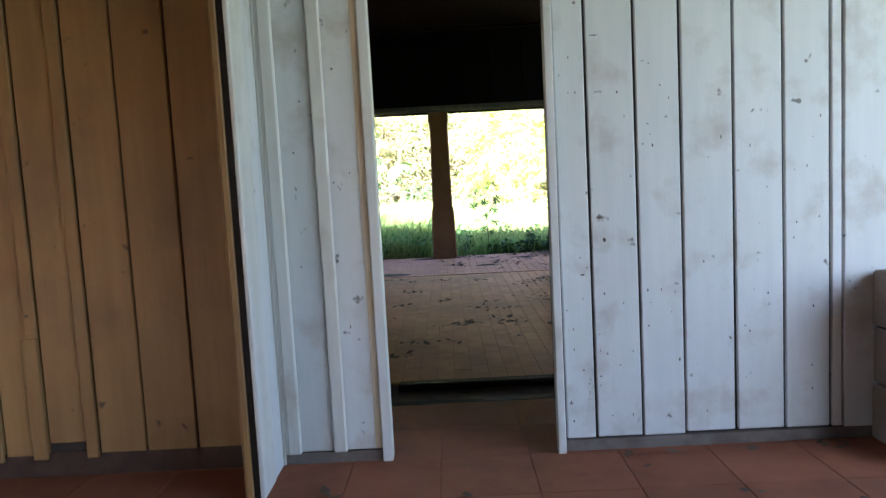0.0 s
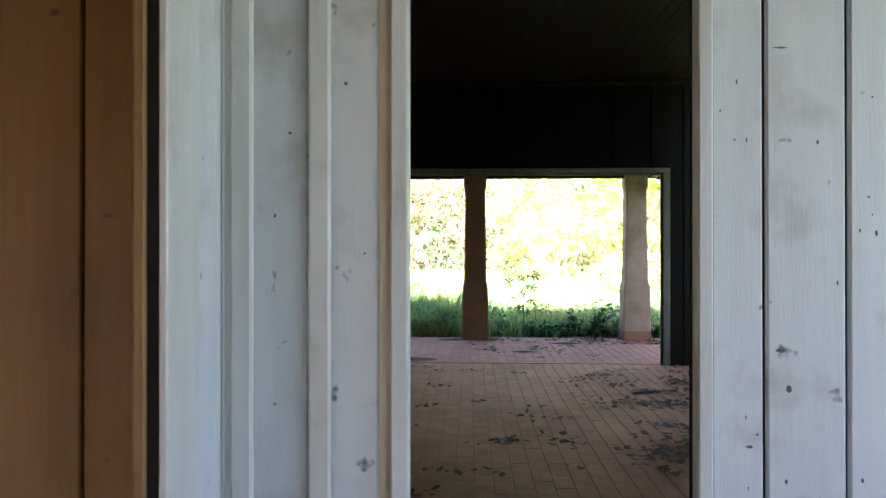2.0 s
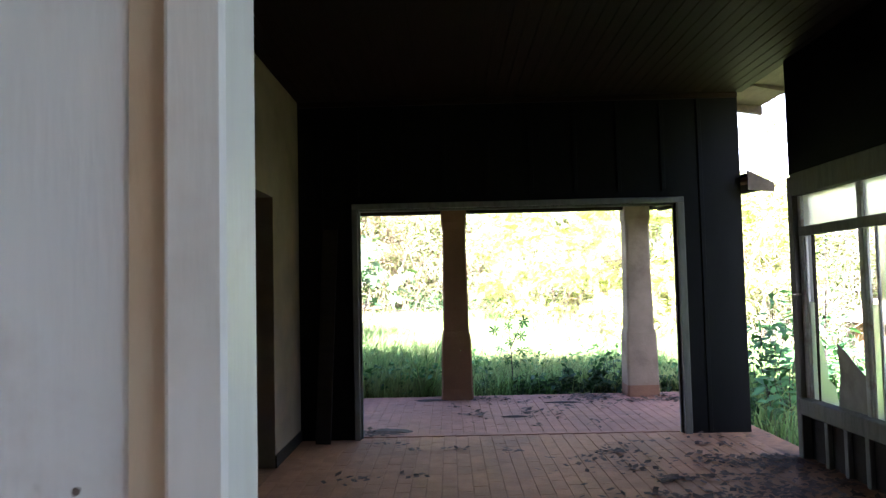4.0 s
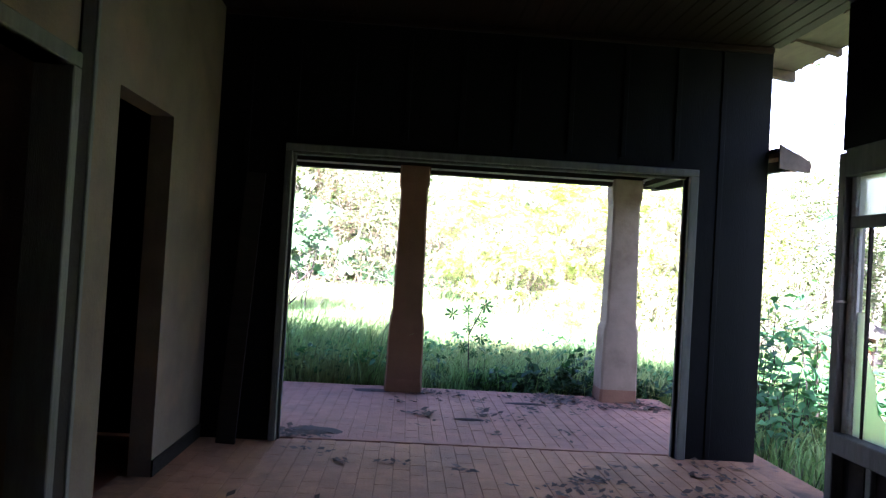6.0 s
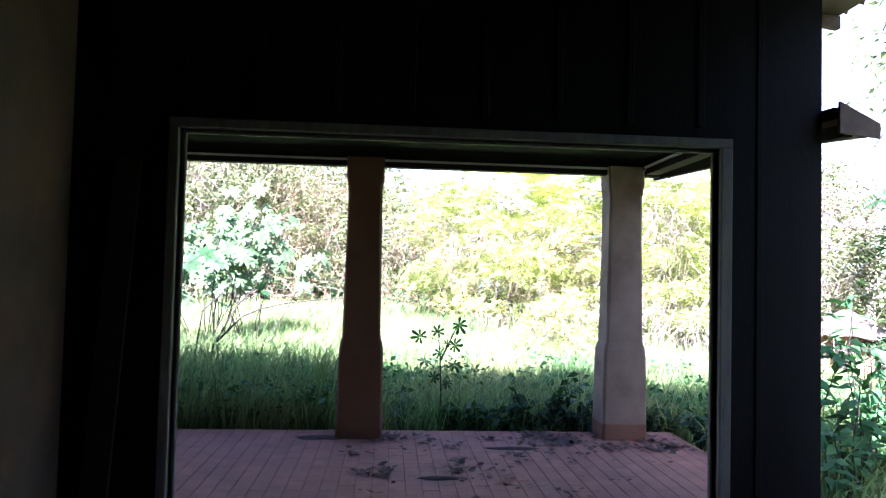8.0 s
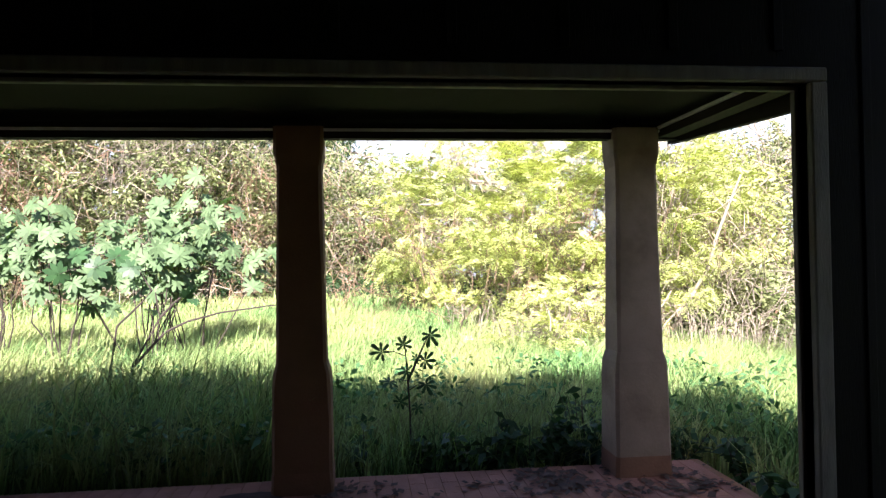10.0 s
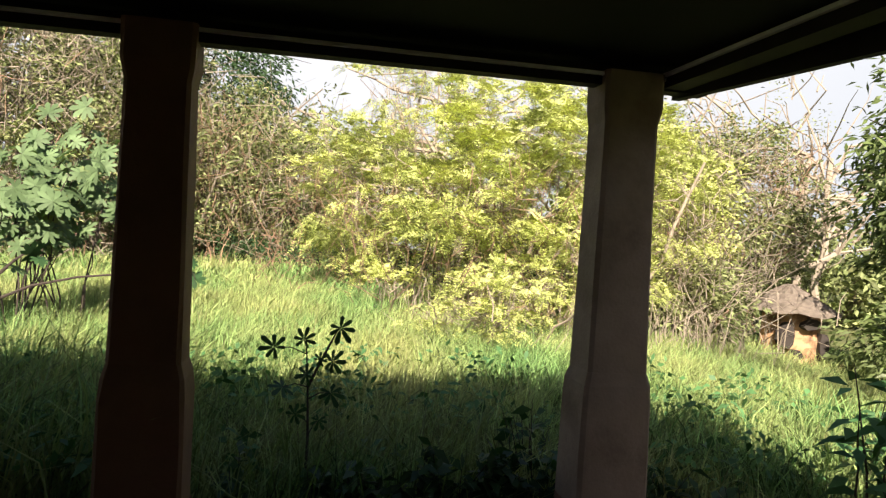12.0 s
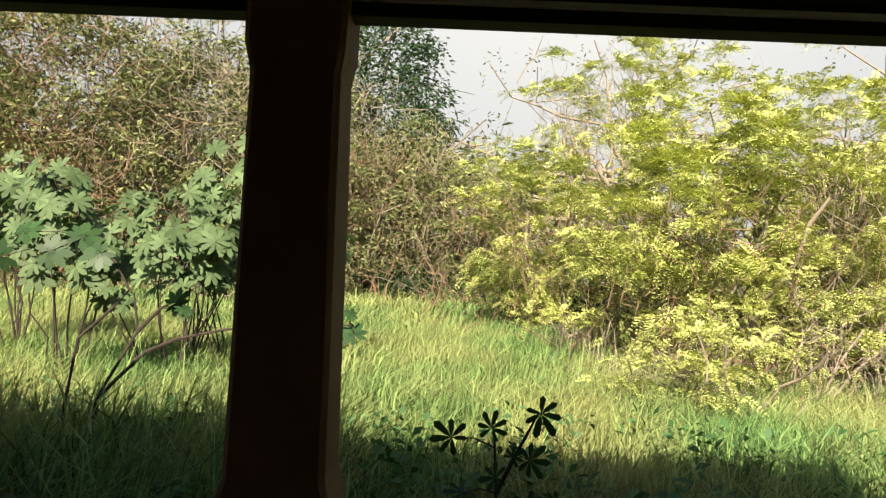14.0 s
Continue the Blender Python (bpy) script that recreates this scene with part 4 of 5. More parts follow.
# dark evergreen tree behind the thicket, and the broad dark tree beside the hut
for k, (x, y, h, rx, rz, n, ll, lw, mat, r) in enumerate([(-1.9, 24.0, 9.8, 2.7, 3.6, 17000, 0.20, 0.075, LEAF_DARK, 0.16), (16.9, 10.6, 10.2, 3.4, 4.9, 30000, 0.26, 0.085, LEAF_MID, 0.22), (18.0, 8.0, 6.5, 3.0, 3.4, 12000, 0.26, 0.085, LEAF_DARK, 0.18), (13.9, 10.4, 1.9, 1.2, 1.0, 4200, 0.24, 0.08, LEAF_MID, 0.04), (8.3, 3.9, 5.9, 0.95, 0.9, 1600, 0.14, 0.05, LEAF_MID, 0.06)]):
    g = np.random.default_rng(500 + k)
    z = float(ground_z(x, y))
    p, u, c = clumps(g, (x, y, z + h - rz), (rx, rx * 0.9, rz), n // 40, 40, 0.34, 0.72, 0.6)
    me = leaf_cloud("crown", p, ll, lw, mat, g, 0.45, u * 0.9, 0.5)
    woody("broadleaf_tree", "", 600 + k, x, y, h, me, TWIG_DARK, r, c[g.choice(len(c), 14)], "broad evergreen tree with dense dark leaves", "tree", 1, 0.1)

# dark shrubs added in place of the shadowed hollows below the trees
for k, (x, y) in enumerate([(-0.6, 18.6), (0.9, 18.2), (2.2, 17.4), (3.4, 15.6), (4.6, 14.6), (6.6, 12.6), (-2.6, 18.8)]):
    g = np.random.default_rng(540 + k)
    z = float(ground_z(x, y))
    p, u, c = clumps(g, (x, y, z + 0.55), (0.9, 0.5, 0.5), 16, 40, 0.20, 0.4, 0.7)
    woody("shade_shrub", "", 560 + k, x, y, 0.9, leaf_cloud("crown", p, 0.17, 0.06, LEAF_DARK, g, 0.3), TWIG_DARK, 0.02, c[:6], "low dark shrub standing for shade under the taller trees", "shrub", 3, 0.1, "undergrowth shrubs")

# bare pale tree against the sky
g = np.random.default_rng(77)
for k, (x, y, h) in enumerate([(19.0, 21.0, 11.5), (22.5, 24.0, 12.5), (13.0, 25.0, 10.0), (7.0, 23.0, 9.0), (-6.5, 24, 10.0)]):
    z = float(ground_z(x, y))
    tips = [np.array((x + g.normal(0, h * 0.45), y + g.normal(0, 1.8), z + h * g.uniform(0.42, 1.0))) for _ in range(20)]
    p = np.concatenate([t + g.normal(0, 0.28, (30, 3)) for t in tips])
    me = leaf_cloud("crown", p, 0.16, 0.06, LEAF_OLIVE, g, 0.3)
    woody("bare_tree", "", 700 + k, x, y, h, me, TWIG_PALE, 0.20, tips, "nearly leafless pale tree with spreading bare branches", "tree", 1, 0.3, "bare trees")

# pale hazy sky behind the woods
bd = []
for k in range(33):
    a = radians(-75 + 150 * k / 32)
    bd += [(140 * math.sin(a), 140 * math.cos(a), -8), (140 * math.sin(a), 140 * math.cos(a), 62)]
HAZE = bpy.data.materials.new("hazy_sky")
HAZE.use_nodes = True
hb = HAZE.node_tree.nodes["Principled BSDF"]
hb.inputs["Base Color"].default_value = (0, 0, 0, 1)
hb.inputs["Emission Color"].default_value, hb.inputs["Emission Strength"].default_value = (0.86, 0.95, 1.0, 1), 0.31
tagged(new("backdrop", quick_mesh("backdrop", bd, [(2 * k, 2 * k + 2, 2 * k + 3, 2 * k + 1) for k in range(32)], HAZE)), "pale hazy sky beyond the woods", "sky", "", "structure")

# far woods closing the view
g = np.random.default_rng(91)
cx = g.uniform(-45, 60, 900)
cy = 27 + 0.004 * (cx - 5) ** 2 + g.uniform(0, 8, 900)
cz = ground_z(np.clip(cx, -30, 30), cy) + g.uniform(0, 1, 900) ** 0.8 * (4.4 + 1.4 * np.sin(cx * 0.45) + 0.9 * np.sin(cx * 1.3) + 2.6 / (1 + np.exp((cx + 5) * 1.2)))
p = (np.stack([cx, cy, cz], -1)[:, None, :] + g.normal(0, 0.6, (900, 60, 3))).reshape(-1, 3)
tagged(new("far_woods", leaf_cloud("far_woods", p, 0.55, 0.26, LEAF_OLIVE, g, 0.3)), "distant olive-green woods beyond the yard", "woods", "", "stuff")


# palmate leaves: lobes fanned round the stalk's end
def palmate(vs, fs, g, at, axis, size, lobes, broad, spread=4.6, fold=0.15, widest=0.5):
    axis = unit(np.array(axis, float))
    e1 = unit(np.cross(axis, g.normal(0, 1, 3)))
    e2 = np.cross(axis, e1)
    start = g.uniform(0, 6.28)
    for k in range(lobes):
        a = start + spread * (k - (lobes - 1) / 2) / (lobes - 1)
        d = e1 * math.cos(a) + e2 * math.sin(a)
        s = np.cross(axis, d)
        l = size * (1.0 - 0.30 * abs(k - (lobes - 1) / 2) / ((lobes - 1) / 2)) * g.uniform(0.9, 1.1)
        n0 = len(vs)
        dip = -axis * fold * l
        f2 = widest + 0.28
        vs += [at, at + d * l * widest * 0.6 + s * l * broad * 0.62, at + d * l * f2 + s * l * broad * 0.85 + dip * 0.5, at + d * l + dip, at + d * l * f2 - s * l * broad * 0.85 + dip * 0.5, at + d * l * widest * 0.6 - s * l * broad * 0.62]
        fs.append(tuple(range(n0, n0 + 6)))


def palmate_plant(name, seed, x, y, stems, leaves, size, lobes, broad, mat, bark, label, category, tips_up=0.75, stem_r=0.012, face=0.6, low=0.45):
    g = np.random.default_rng(seed)
    z = float(ground_z(x, y))
    t = holder(name, (x, y, z), label, category)
    for sx, sy, h in stems:
        bm = bmesh.new()
        end = np.array((x + sx, y + sy, z + h))
        a = np.array((x + sx * 0.15, y + sy * 0.15, z - 0.05))
        pts, rad, sides = stem(g, a, end, stem_r, stem_r * 0.45, 0.10, 7, 6)
        tube(bm, pts, rad, sides)
        vs, fs = [], []
        for k in range(leaves):
            f = g.uniform(low, 1.0) if k else 1.0
            q = np.array(pts[min(6, int(f * 6))]) + (np.array(pts[min(6, int(f * 6) + 1)]) - np.array(pts[min(6, int(f * 6))])) * g.uniform(0, 1)
            an = g.uniform(0, 6.28)
            stalk = np.array((math.cos(an), math.sin(an), g.uniform(-0.1, 0.6))) * size * g.uniform(0.6, 1.3)
            tip = q + stalk
            tube(bm, [tuple(q), tuple(q + stalk * 0.5 + np.array((0, 0, 0.02))), tuple(tip)], [0.004, 0.003, 0.003], 4)
            palmate(vs, fs, g, tip, np.array((stalk[0], stalk[1] - face * size, tips_up * size * 2.0)) + g.normal(0, 0.12 * size, 3), size * g.uniform(0.7, 1.2), lobes, broad)
        st = part("stem", bm, bark, t)
        add_mesh("foliage", quick_mesh("foliage", np.array(vs), np.array(fs), mat), st)
    return t


def branch_plant(name, seed, base, stems, leaves, mat, lobes, broad, widest, facing, label, r0=0.011):
    """A plant with stems along given points and palmate leaves (x, y, z, size) on stalks from the nearest stem point."""
    g = np.random.default_rng(seed)
    t = holder(name, base, label, "plant")
    knots = []
    for pts in stems:
        bm = bmesh.new()
        tube(bm, pts, [r0 * (1 - 0.55 * k / (len(pts) - 1)) for k in range(len(pts))], 6)
        part("stem", bm, TWIG_DARK, t)
        for a, b in zip(pts, pts[1:]):
            knots += [np.array(a) + (np.array(b) - np.array(a)) * f for f in (0.25, 0.5, 0.75, 1.0)]
    for x, y, z, size in leaves:
        at = np.array((x, y, z))
        q = min(knots, key=lambda c: np.linalg.norm(c + np.array((0, 0, 0.05)) - at))
        bm = bmesh.new()
        tube(bm, [tuple(q), tuple((q + at) / 2 + np.array((0, 0, 0.02))), tuple(at)], [0.004, 0.003, 0.0025], 4)
        stalk = part("stalk", bm, TWIG_DARK, t)
        vs, fs = [], []
        palmate(vs, fs, g, at, np.array(facing) + g.normal(0, 0.28, 3), size, lobes, broad, 4.9, 0.12, widest)
        add_mesh("leaf", quick_mesh("leaf", np.array(vs), np.array(fs), mat), stalk)
    return t


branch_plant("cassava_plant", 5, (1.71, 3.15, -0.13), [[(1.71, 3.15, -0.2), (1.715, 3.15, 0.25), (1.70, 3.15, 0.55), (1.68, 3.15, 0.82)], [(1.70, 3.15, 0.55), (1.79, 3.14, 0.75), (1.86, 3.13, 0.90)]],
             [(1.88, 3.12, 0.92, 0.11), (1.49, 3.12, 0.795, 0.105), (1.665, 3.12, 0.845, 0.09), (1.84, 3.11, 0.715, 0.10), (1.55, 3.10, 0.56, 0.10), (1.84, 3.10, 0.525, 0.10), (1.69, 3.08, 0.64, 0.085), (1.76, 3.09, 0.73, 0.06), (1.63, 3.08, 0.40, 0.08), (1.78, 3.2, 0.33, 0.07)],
             LEAF_SHADE, 7, 0.19, 0.55, (0.0, -0.8, 0.55), "young cassava plant with shade-darkened finger-like leaves beside the porch")
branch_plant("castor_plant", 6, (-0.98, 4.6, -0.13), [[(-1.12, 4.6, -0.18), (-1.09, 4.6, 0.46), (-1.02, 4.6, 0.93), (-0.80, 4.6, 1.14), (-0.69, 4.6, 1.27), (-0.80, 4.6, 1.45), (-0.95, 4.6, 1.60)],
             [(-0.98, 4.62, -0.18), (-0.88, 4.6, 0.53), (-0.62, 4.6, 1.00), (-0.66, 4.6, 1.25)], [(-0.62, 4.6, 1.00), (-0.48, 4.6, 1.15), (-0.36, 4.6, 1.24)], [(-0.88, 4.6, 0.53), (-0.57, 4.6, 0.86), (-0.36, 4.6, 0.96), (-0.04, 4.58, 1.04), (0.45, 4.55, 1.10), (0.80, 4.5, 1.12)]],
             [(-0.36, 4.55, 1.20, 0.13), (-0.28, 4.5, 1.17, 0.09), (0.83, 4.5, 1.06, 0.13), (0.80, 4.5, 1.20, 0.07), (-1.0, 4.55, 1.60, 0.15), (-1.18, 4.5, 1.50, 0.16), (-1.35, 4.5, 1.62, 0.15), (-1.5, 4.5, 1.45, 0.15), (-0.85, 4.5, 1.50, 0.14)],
             LEAF_SHADE, 8, 0.24, 0.42, (0.1, -0.8, 0.45), "castor plant with bare dark stems and leaves coloured for the house's shade", 0.014)
for k, (x, y, h) in enumerate([(-1.6, 7.6, 2.1), (-1.2, 8.4, 2.3), (-2.7, 7.4, 2.5), (-3.9, 8.6, 2.8), (-2.1, 9.0, 2.7)]):
    g = np.random.default_rng(800 + k)
    st = [(g.normal(0, 0.50), g.normal(0, 0.4), h * g.uniform(0.68, 1.05)) for _ in range(8)]
    palmate_plant("castor_plant", 810 + k, x, y, st, 13, 0.20, 8, 0.20, LEAF_CASTOR, TWIG_DARK, "leafy castor plant with large pale star-shaped leaves in sunlight", "plant", 0.45, face=0.9, low=0.66)

# leafy upright shrubs outside the gap beside the window, and low plants round the posts
for k, (x, y, h, n) in enumerate([(4.57, 1.5, 1.45, 30), (4.97, 1.4, 1.65, 34), (4.75, 1.95, 1.3, 28), (5.25, 1.8, 1.35, 30), (5.5, 1.45, 1.2, 26), (4.55, 0.9, 0.9, 24), (4.95, 0.85, 0.85, 24), (5.3, 0.95, 1.0, 24), (4.3, 0.7, 0.7, 20), (5.6, 2.95, 0.75, 16),
                                  (5.4, 0.2, 1.7, 34), (5.0, -0.7, 1.5, 34), (5.6, -1.6, 1.6, 34), (4.95, -2.4, 1.6, 34), (5.1, -3.2, 1.5, 34), (4.8, -1.5, 1.3, 30)]):
    g = np.random.default_rng(900 + k)
    z = float(ground_z(x, y))
    t = holder("leafy_shrub", (x, y, z), "upright leafy green shrub beside the house wall", "shrub", "shrubs beside the house")
    for j in range(4):
        bm = bmesh.new()
        hh = h * (1 if j == 0 else g.uniform(0.55, 0.9))
        pts, rad, sides = stem(g, (x + g.normal(0, 0.05), y + g.normal(0, 0.05), z - 0.05), (x + g.normal(0, 0.12), y + g.normal(0, 0.12), z + hh), 0.010, 0.003, 0.06, 7, 5)
        tube(bm, pts, rad, sides)
        st = part("stem", bm, TWIG_DARK, t)
        P = np.array(pts)
        f = g.uniform(1.2, 5.99, int(n * 0.8))
        i0 = f.astype(int)
        q = P[i0] + (P[i0 + 1] - P[i0]) * (f - i0)[:, None]
        an = g.uniform(0, 6.28, len(q))
        o = np.stack([np.cos(an), np.sin(an), 0 * an + 0.15], -1)
        add_mesh("foliage", leaf_cloud("foliage", q + o * 0.04, 0.165, 0.072, LEAF_WEED, g, 0.75, o * 2.2, 0.7), st)

# a taller plant among them with level feathery leaves
x, y = 5.23, 1.5
z = float(ground_z(x, y))
g = np.random.default_rng(77)
t = holder("feathery_sapling", (x, y, z), "slim sapling with level feathery shade-darkened leaves above the shrubs", "sapling")
bm = bmesh.new()
tube(bm, [(x, y, z - 0.1), (x - 0.03, y, 0.7), (x + 0.02, y, 1.4), (x + 0.05, y, 2.15)], [0.014, 0.011, 0.008, 0.004], 6)
part("stem", bm, TWIG_DARK, t)
q = np.stack([np.full(30, x + 0.02), np.full(30, y), np.linspace(0.75, 2.15, 30)], -1)
an = g.uniform(0, 6.28, 30)
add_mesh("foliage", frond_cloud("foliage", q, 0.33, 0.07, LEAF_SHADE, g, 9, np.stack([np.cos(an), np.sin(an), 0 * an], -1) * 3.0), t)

for k, (x, y, h, n) in enumerate([(3.02, 2.86, 0.62, 6), (3.1, 3.0, 0.45, 5), (2.05, 2.62, 0.26, 20), (2.3, 2.60, 0.30, 22), (2.55, 2.62, 0.32, 22), (2.8, 2.60, 0.34, 24), (3.0, 2.58, 0.28, 20), (1.35, 2.75, 0.26, 10), (3.70, 2.60, 0.30, 18), (3.62, 2.58, 0.22, 14), (3.95, 2.1, 0.28, 14), (3.98, 1.5, 0.26, 12), (4.0, 0.9, 0.24, 12), (-0.2, 2.72, 0.22, 8), (1.75, 2.7, 0.24, 10)]):
    g = np.random.default_rng(950 + k)
    z = float(ground_z(x, y))
    t = holder("low_plant", (x, y, z), "low plant with shade-darkened leaves growing along the porch edge", "plant", "plants along the porch")
    for j in range(5):
        bm = bmesh.new()
        e = (x + g.normal(0, 0.12), y + abs(g.normal(0, 0.08)), z + 0.1 + h * g.uniform(0.6, 1.1))
        pts, rad, sides = stem(g, (x, y, z - 0.02), e, 0.005, 0.002, 0.1, 4, 4)
        tube(bm, pts, rad, sides)
        st = part("stem", bm, TWIG_DARK, t)
        P = np.array(pts)
        q = P[-1] + (P[1] - P[-1]) * g.uniform(0, 1, (n, 1))
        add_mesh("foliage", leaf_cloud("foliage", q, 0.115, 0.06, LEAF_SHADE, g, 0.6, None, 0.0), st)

# ---------- clay hut beside the dark tree ----------
HX, HY = 13.15, 13.6
HZ = float(ground_z(HX, HY))
hut = holder("clay_hut", (HX, HY, HZ), "small crumbling orange clay hut under a ragged grey thatch roof", "hut")
bm = bmesh.new()
g = np.random.default_rng(21)
rings = []
for k in range(6):
    rings.append([bm.verts.new((HX + 0.08 + 0.78 * math.cos(a) * (abs(math.cos(a)) + abs(math.sin(a))) ** -0.6 * g.uniform(0.9, 1.08), HY + 0.7 * math.sin(a) * (abs(math.cos(a)) + abs(math.sin(a))) ** -0.6 * g.uniform(0.9, 1.08), HZ - 0.05 + 0.265 * k)) for a in (2 * math.pi * m / 22 for m in range(22))])
for lo, hi in zip(rings, rings[1:]):
    for m in range(22):
        bm.faces.new((lo[m], lo[(m + 1) % 22], hi[(m + 1) % 22], hi[m]))
bm.faces.new(rings[0][::-1])
bm.faces.new(rings[-1])
part("wall", bm, CLAY_WALL, hut)
for x, y, z, w, h in ((HX - 0.42, HY - 0.5, HZ + 0.72, 0.20, 0.34), (HX + 0.10, HY - 0.66, HZ + 1.0, 0.22, 0.14), (HX - 0.20, HY - 0.60, HZ + 0.25, 0.12, 0.20), (HX + 0.55, HY - 0.5, HZ + 0.5, 0.14, 0.40)):
    bm = bmesh.new()
    n = 11
    a = [bm.verts.new((x + w * math.cos(q) * g.uniform(0.7, 1.15), y - 0.10, z + h * math.sin(q) * g.uniform(0.7, 1.15))) for q in (2 * math.pi * m / n for m in range(n))]
    b = [bm.verts.new(v.co + Vector((0, 0.2, 0))) for v in a]
    bm.faces.new(a)
    for m in range(n):
        bm.faces.new((a[m], b[m], b[(m + 1) % n], a[(m + 1) % n]))
    part("hollow", bm, SEAM, hut, "dark crumbled hollow in the clay")
for k in range(3):
    bm = bmesh.new()
    n = 22
    r0, r1, zz0, zz1 = (1.20 - 0.34 * k, 0.76 - 0.33 * k, HZ + 1.24 + 0.20 * k, HZ + 1.50 + 0.19 * k)
    lo = [bm.verts.new((HX + (r0 + g.uniform(-0.14, 0.1)) * math.cos(a), HY + r0 * 0.85 * math.sin(a), zz0 + g.uniform(-0.10, 0.06))) for a in (2 * math.pi * j / n for j in range(n))]
    hi = [bm.verts.new((HX + max(r1, 0.1) * math.cos(a), HY + max(r1, 0.1) * 0.85 * math.sin(a), zz1 + g.uniform(-0.03, 0.03))) for a in (2 * math.pi * j / n for j in range(n))]
    for j in range(n):
        bm.faces.new((lo[j], lo[(j + 1) % n], hi[(j + 1) % n], hi[j]))
    bm.faces.new(hi)
    bmesh.ops.solidify(bm, geom=bm.faces[:], thickness=0.05)
    part("thatch", bm, THATCH, hut)

# ---------- dead leaves and dirt on the floors ----------
def litter(name, seed, spots, label, z=0.004):
    g = np.random.default_rng(seed)
    vs = []
    for x, y, r, n in spots:
        c = np.stack([x + g.normal(0, r, n), y + g.normal(0, r * 0.6, n), np.full(n, z) + g.uniform(0, 0.006, n)], -1)
        a = g.uniform(0, 6.28, n)
        l, w = g.uniform(0.03, 0.085, n)[:, None], g.uniform(0.012, 0.032, n)[:, None]
        d = np.stack([np.cos(a), np.sin(a), g.uniform(0, 0.35, n)], -1)
        s = np.stack([-np.sin(a), np.cos(a), g.uniform(-0.2, 0.3, n)], -1)
        v = np.stack([c, c + d * l * 0.5 + s * w, c + d * l, c + d * l * 0.5 - s * w], 1)
        v[:, :, 2] = np.maximum(v[:, :, 2], z)
        vs.append(v)
    v = np.concatenate(vs)
    keep = (v[:, :, 0].min(1) > -0.5) & (v[:, :, 1].max(1) < 2.5) & ((v[:, :, 1].min(1) > -4.9) | (v[:, :, 1].max(1) < -6.24))
    v = v[keep]
    return tagged(new(name, quick_mesh(name, v.reshape(-1, 3), np.arange(len(v) * 4).reshape(-1, 4), LITTER)), label, "dead leaves", "", "stuff")


g = np.random.default_rng(31)
spots = [(g.uniform(2.0, 3.6), g.uniform(-4.4, -0.6), g.uniform(0.06, 0.25), int(g.integers(15, 70))) for _ in range(34)]
spots += [(g.uniform(0, 3.6), g.uniform(-4.6, -0.1), g.uniform(0.04, 0.12), int(g.integers(4, 16))) for _ in range(60)]
spots += [(2.2, -3.5, 0.18, 160), (2.75, -3.0, 0.22, 160), (3.1, -2.2, 0.25, 140), (3.4, -1.2, 0.22, 160), (3.2, -3.7, 0.3, 140)]
litter("dead_leaves", 32, spots, "scattered dead leaves and dirt on the brick floor")
spots = [(g.uniform(0.9, 3.6), g.uniform(0.5, 2.35), g.uniform(0.04, 0.14), int(g.integers(3, 14))) for _ in range(46)]
spots += [(g.uniform(2.4, 3.7), g.uniform(1.8, 2.4), 0.12, 40) for _ in range(10)] + [(-0.1, 0.35, 0.12, 90), (0.15, 0.2, 0.10, 60), (1.15, 2.2, 0.1, 60)]
litter("dead_leaves", 33, spots, "dead leaves blown along the porch floor")

spots = [(g.uniform(0.4, 3.4), g.uniform(-7.6, -6.3), g.uniform(0.02, 0.10), int(g.integers(1, 3))) for _ in range(24)] + [(g.uniform(1.6, 3.0), -6.26, 0.03, 3) for _ in range(8)]
litter("crumbs", 34, spots, "dark crumbs of dirt and dead leaves on the cement floor", 0.003)


# low drifts of dark earth on the porch floor
def drift(x, y, rx, ry, seed):
    g = np.random.default_rng(seed)
    bm = bmesh.new()
    rings = []
    for f, z in ((1.0, 0.0012), (0.75, 0.008), (0.4, 0.014)):
        rings.append([bm.verts.new((x + rx * f * math.cos(a) * g.uniform(0.8, 1.15), y + ry * f * math.sin(a) * g.uniform(0.75, 1.2), z)) for a in (2 * math.pi * k / 18 for k in range(18))])
    for a, b in zip(rings, rings[1:]):
        for k in range(18):
            bm.faces.new((a[k], a[(k + 1) % 18], b[(k + 1) % 18], b[k]))
    bm.faces.new(rings[-1])
    thing("earth_drift", bm, EARTH, "low drift of dark red earth on the porch floor", "earth", "stuff")


drift(0.24, 0.36, 0.24, 0.13, 1)
drift(0.62, 2.2, 0.22, 0.09, 2)
drift(1.55, 1.0, 0.16, 0.05, 3)
drift(2.2, 1.85, 0.22, 0.05, 4)

# ---------- floor pieces ----------
def brick_mesh(name, lx, ly, mat):
    bm = bmesh.new()
    bx(bm, 0, lx, 0, ly, -0.013, 0.0)
    bmesh.ops.bevel(bm, geom=[e for e in bm.edges if all(v.co.z > -0.001 for v in e.verts)], offset=0.001, segments=1, affect="EDGES")
    return mesh_of(name, bm, mat)


BL, BW, J = 0.221, 0.108, 0.004
whole = brick_mesh("brick", BW, BL, BRICK)
PB = {}
r = random.Random(8)
made = 0
rest_v, rest_f = [], []


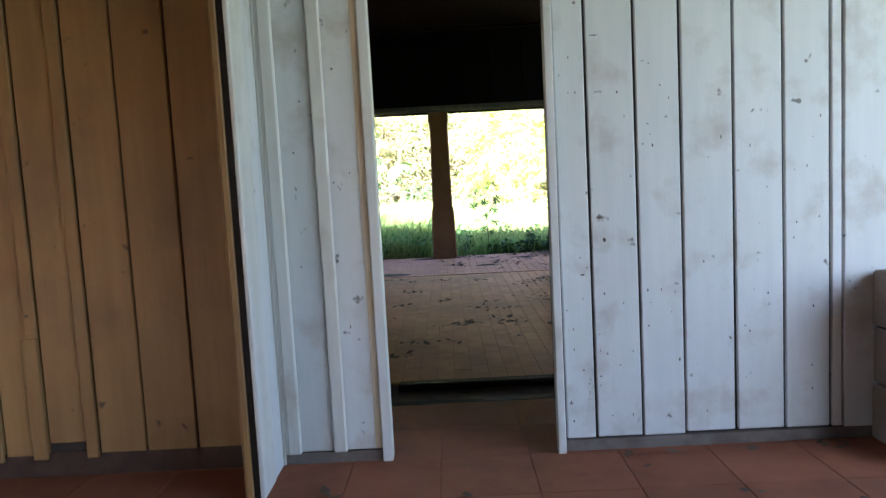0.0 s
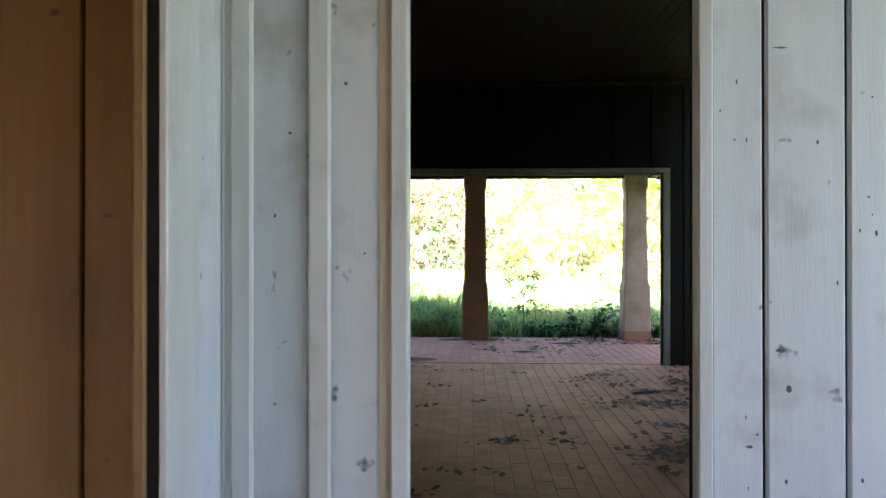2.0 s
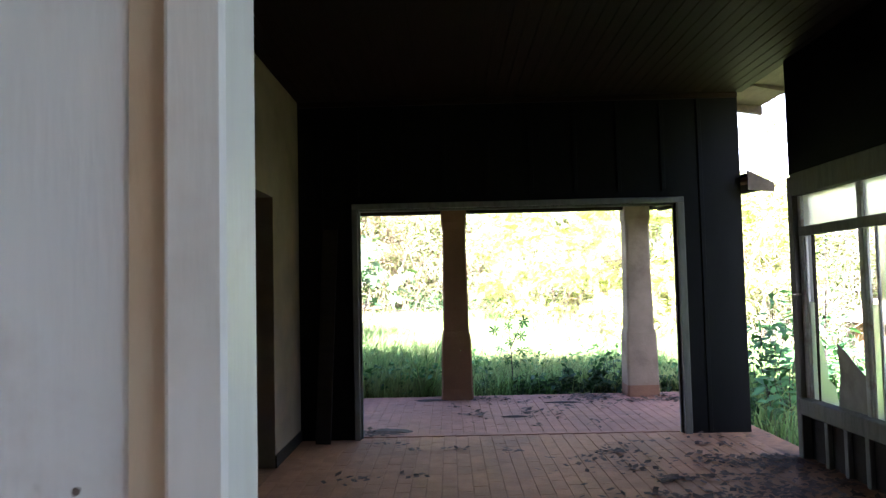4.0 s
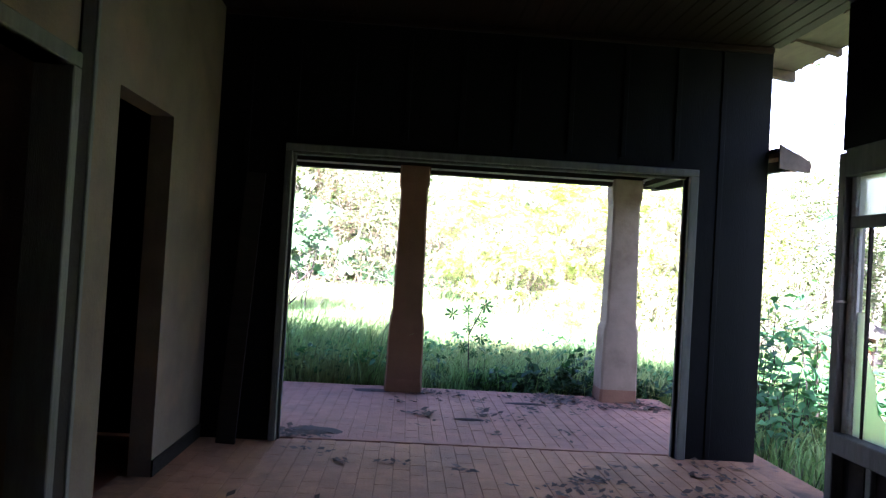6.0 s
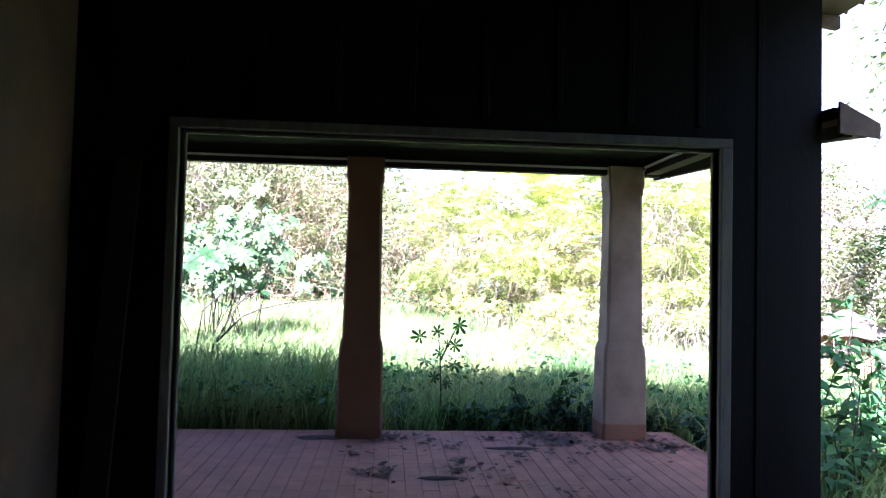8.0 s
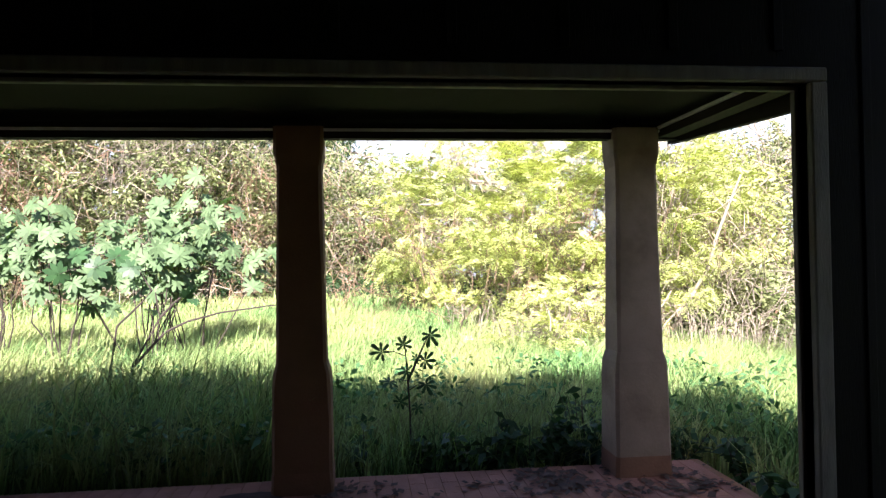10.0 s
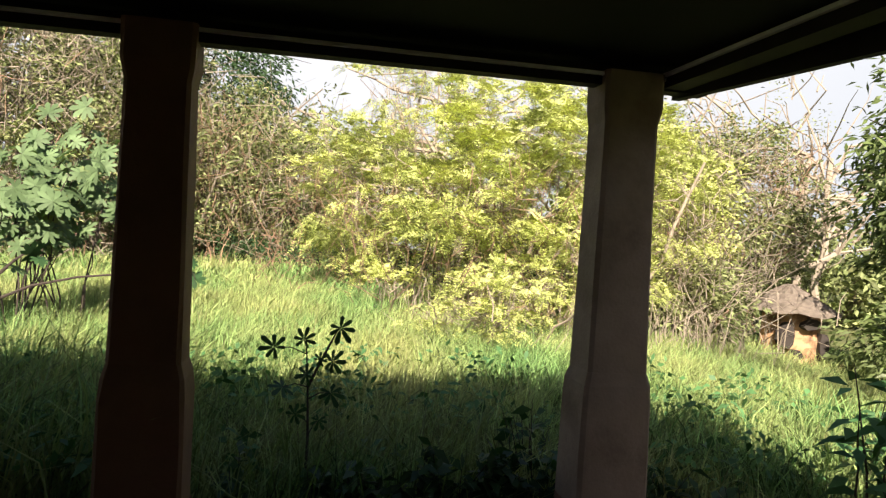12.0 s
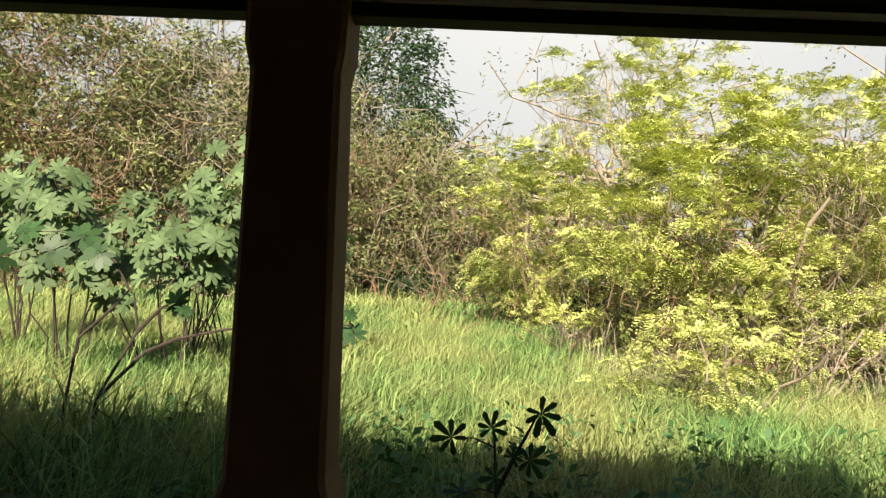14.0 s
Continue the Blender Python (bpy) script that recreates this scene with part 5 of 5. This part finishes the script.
def joined_brick(vs, fs, x0, x1, y0, y1, z):
    n, b = len(vs), 0.002
    vs += [(x0, y0, z - 0.014), (x1, y0, z - 0.014), (x1, y1, z - 0.014), (x0, y1, z - 0.014),
           (x0, y0, z - b), (x1, y0, z - b), (x1, y1, z - b), (x0, y1, z - b),
           (x0 + b, y0 + 0.0006, z), (x1 - b, y0 + 0.0006, z), (x1 - b, y1 - 0.0006, z), (x0 + b, y1 - 0.0006, z)]
    for k in range(4):
        j = (k + 1) % 4
        fs.append((n + k, n + j, n + 4 + j, n + 4 + k))
        fs.append((n + 4 + k, n + 4 + j, n + 8 + j, n + 8 + k))
    fs.append((n + 8, n + 9, n + 10, n + 11))


cols = int((XR - XL) / (BW + J))
for i in range(cols):
    x = XL + 0.012 + i * (BW + J)
    y = YB + 0.012 - (0.5 * (BL + J) if i % 2 else 0)
    while y < 0.08:
        y0, y1 = max(y, YB + 0.012), min(y + BL, 0.084)
        z = r.uniform(-0.0006, 0.0005)
        if y1 - y0 > 0.03:
            if y0 == y and y1 == y + BL and y < -2.0 and 0.2 < x < 2.95 and made < 300:
                ob = new("brick", whole)
                ob.parent = brick_floor
                ob.location = (x, y, z)
                made += 1
            else:
                joined_brick(rest_v, rest_f, x, x + BW, y0, y1, z)
        y += BL + 0.0015
ob = new("bricks", quick_mesh("bricks", rest_v, rest_f, BRICK_FAR))
ob.data.shade_flat()
ob.parent = brick_floor
tagged(ob, "rows of worn red bricks", kind="stuff")
pv, pf = [], []
i, x = 0, -2.5
while x < XR + 0.06:
    y = 0.17 - (0.5 * (BL + J) if i % 2 else 0)
    while y < 2.50:
        y0, y1 = max(y, 0.17), min(y + BL, 2.505 + r.uniform(-0.02, 0.01))
        if y1 - y0 > 0.03:
            joined_brick(pv, pf, x, x + BW, y0, y1, r.uniform(-0.0006, 0.0005))
        y += BL + 0.0015
    x += BW + J
    i += 1
ob = new("bricks", quick_mesh("bricks", pv, pf, PORCH_BRICK))
ob.data.shade_flat()
ob.parent = brick_floor
tagged(ob, "dusty pinkish porch bricks", kind="stuff")

# red cement tiles of the first room
tile = mesh_of("tile", boxes((0, 0.394, 0, 0.394, -0.008, 0.0), bevel=0.0015), RED_CEMENT)
for i in range(13):
    for j in range(14):
        x, y = -1.05 + 0.397 * i, -10.97 + 0.397 * j
        if x + 0.39 < 4.5 and not (y + 0.39 > YD and (x + 0.39 < XL or x + 0.39 > XR)):
            ob = new("tile", tile)
            ob.parent = cement_floor
            ob.location = (x, y, r.uniform(-0.001, 0.001))
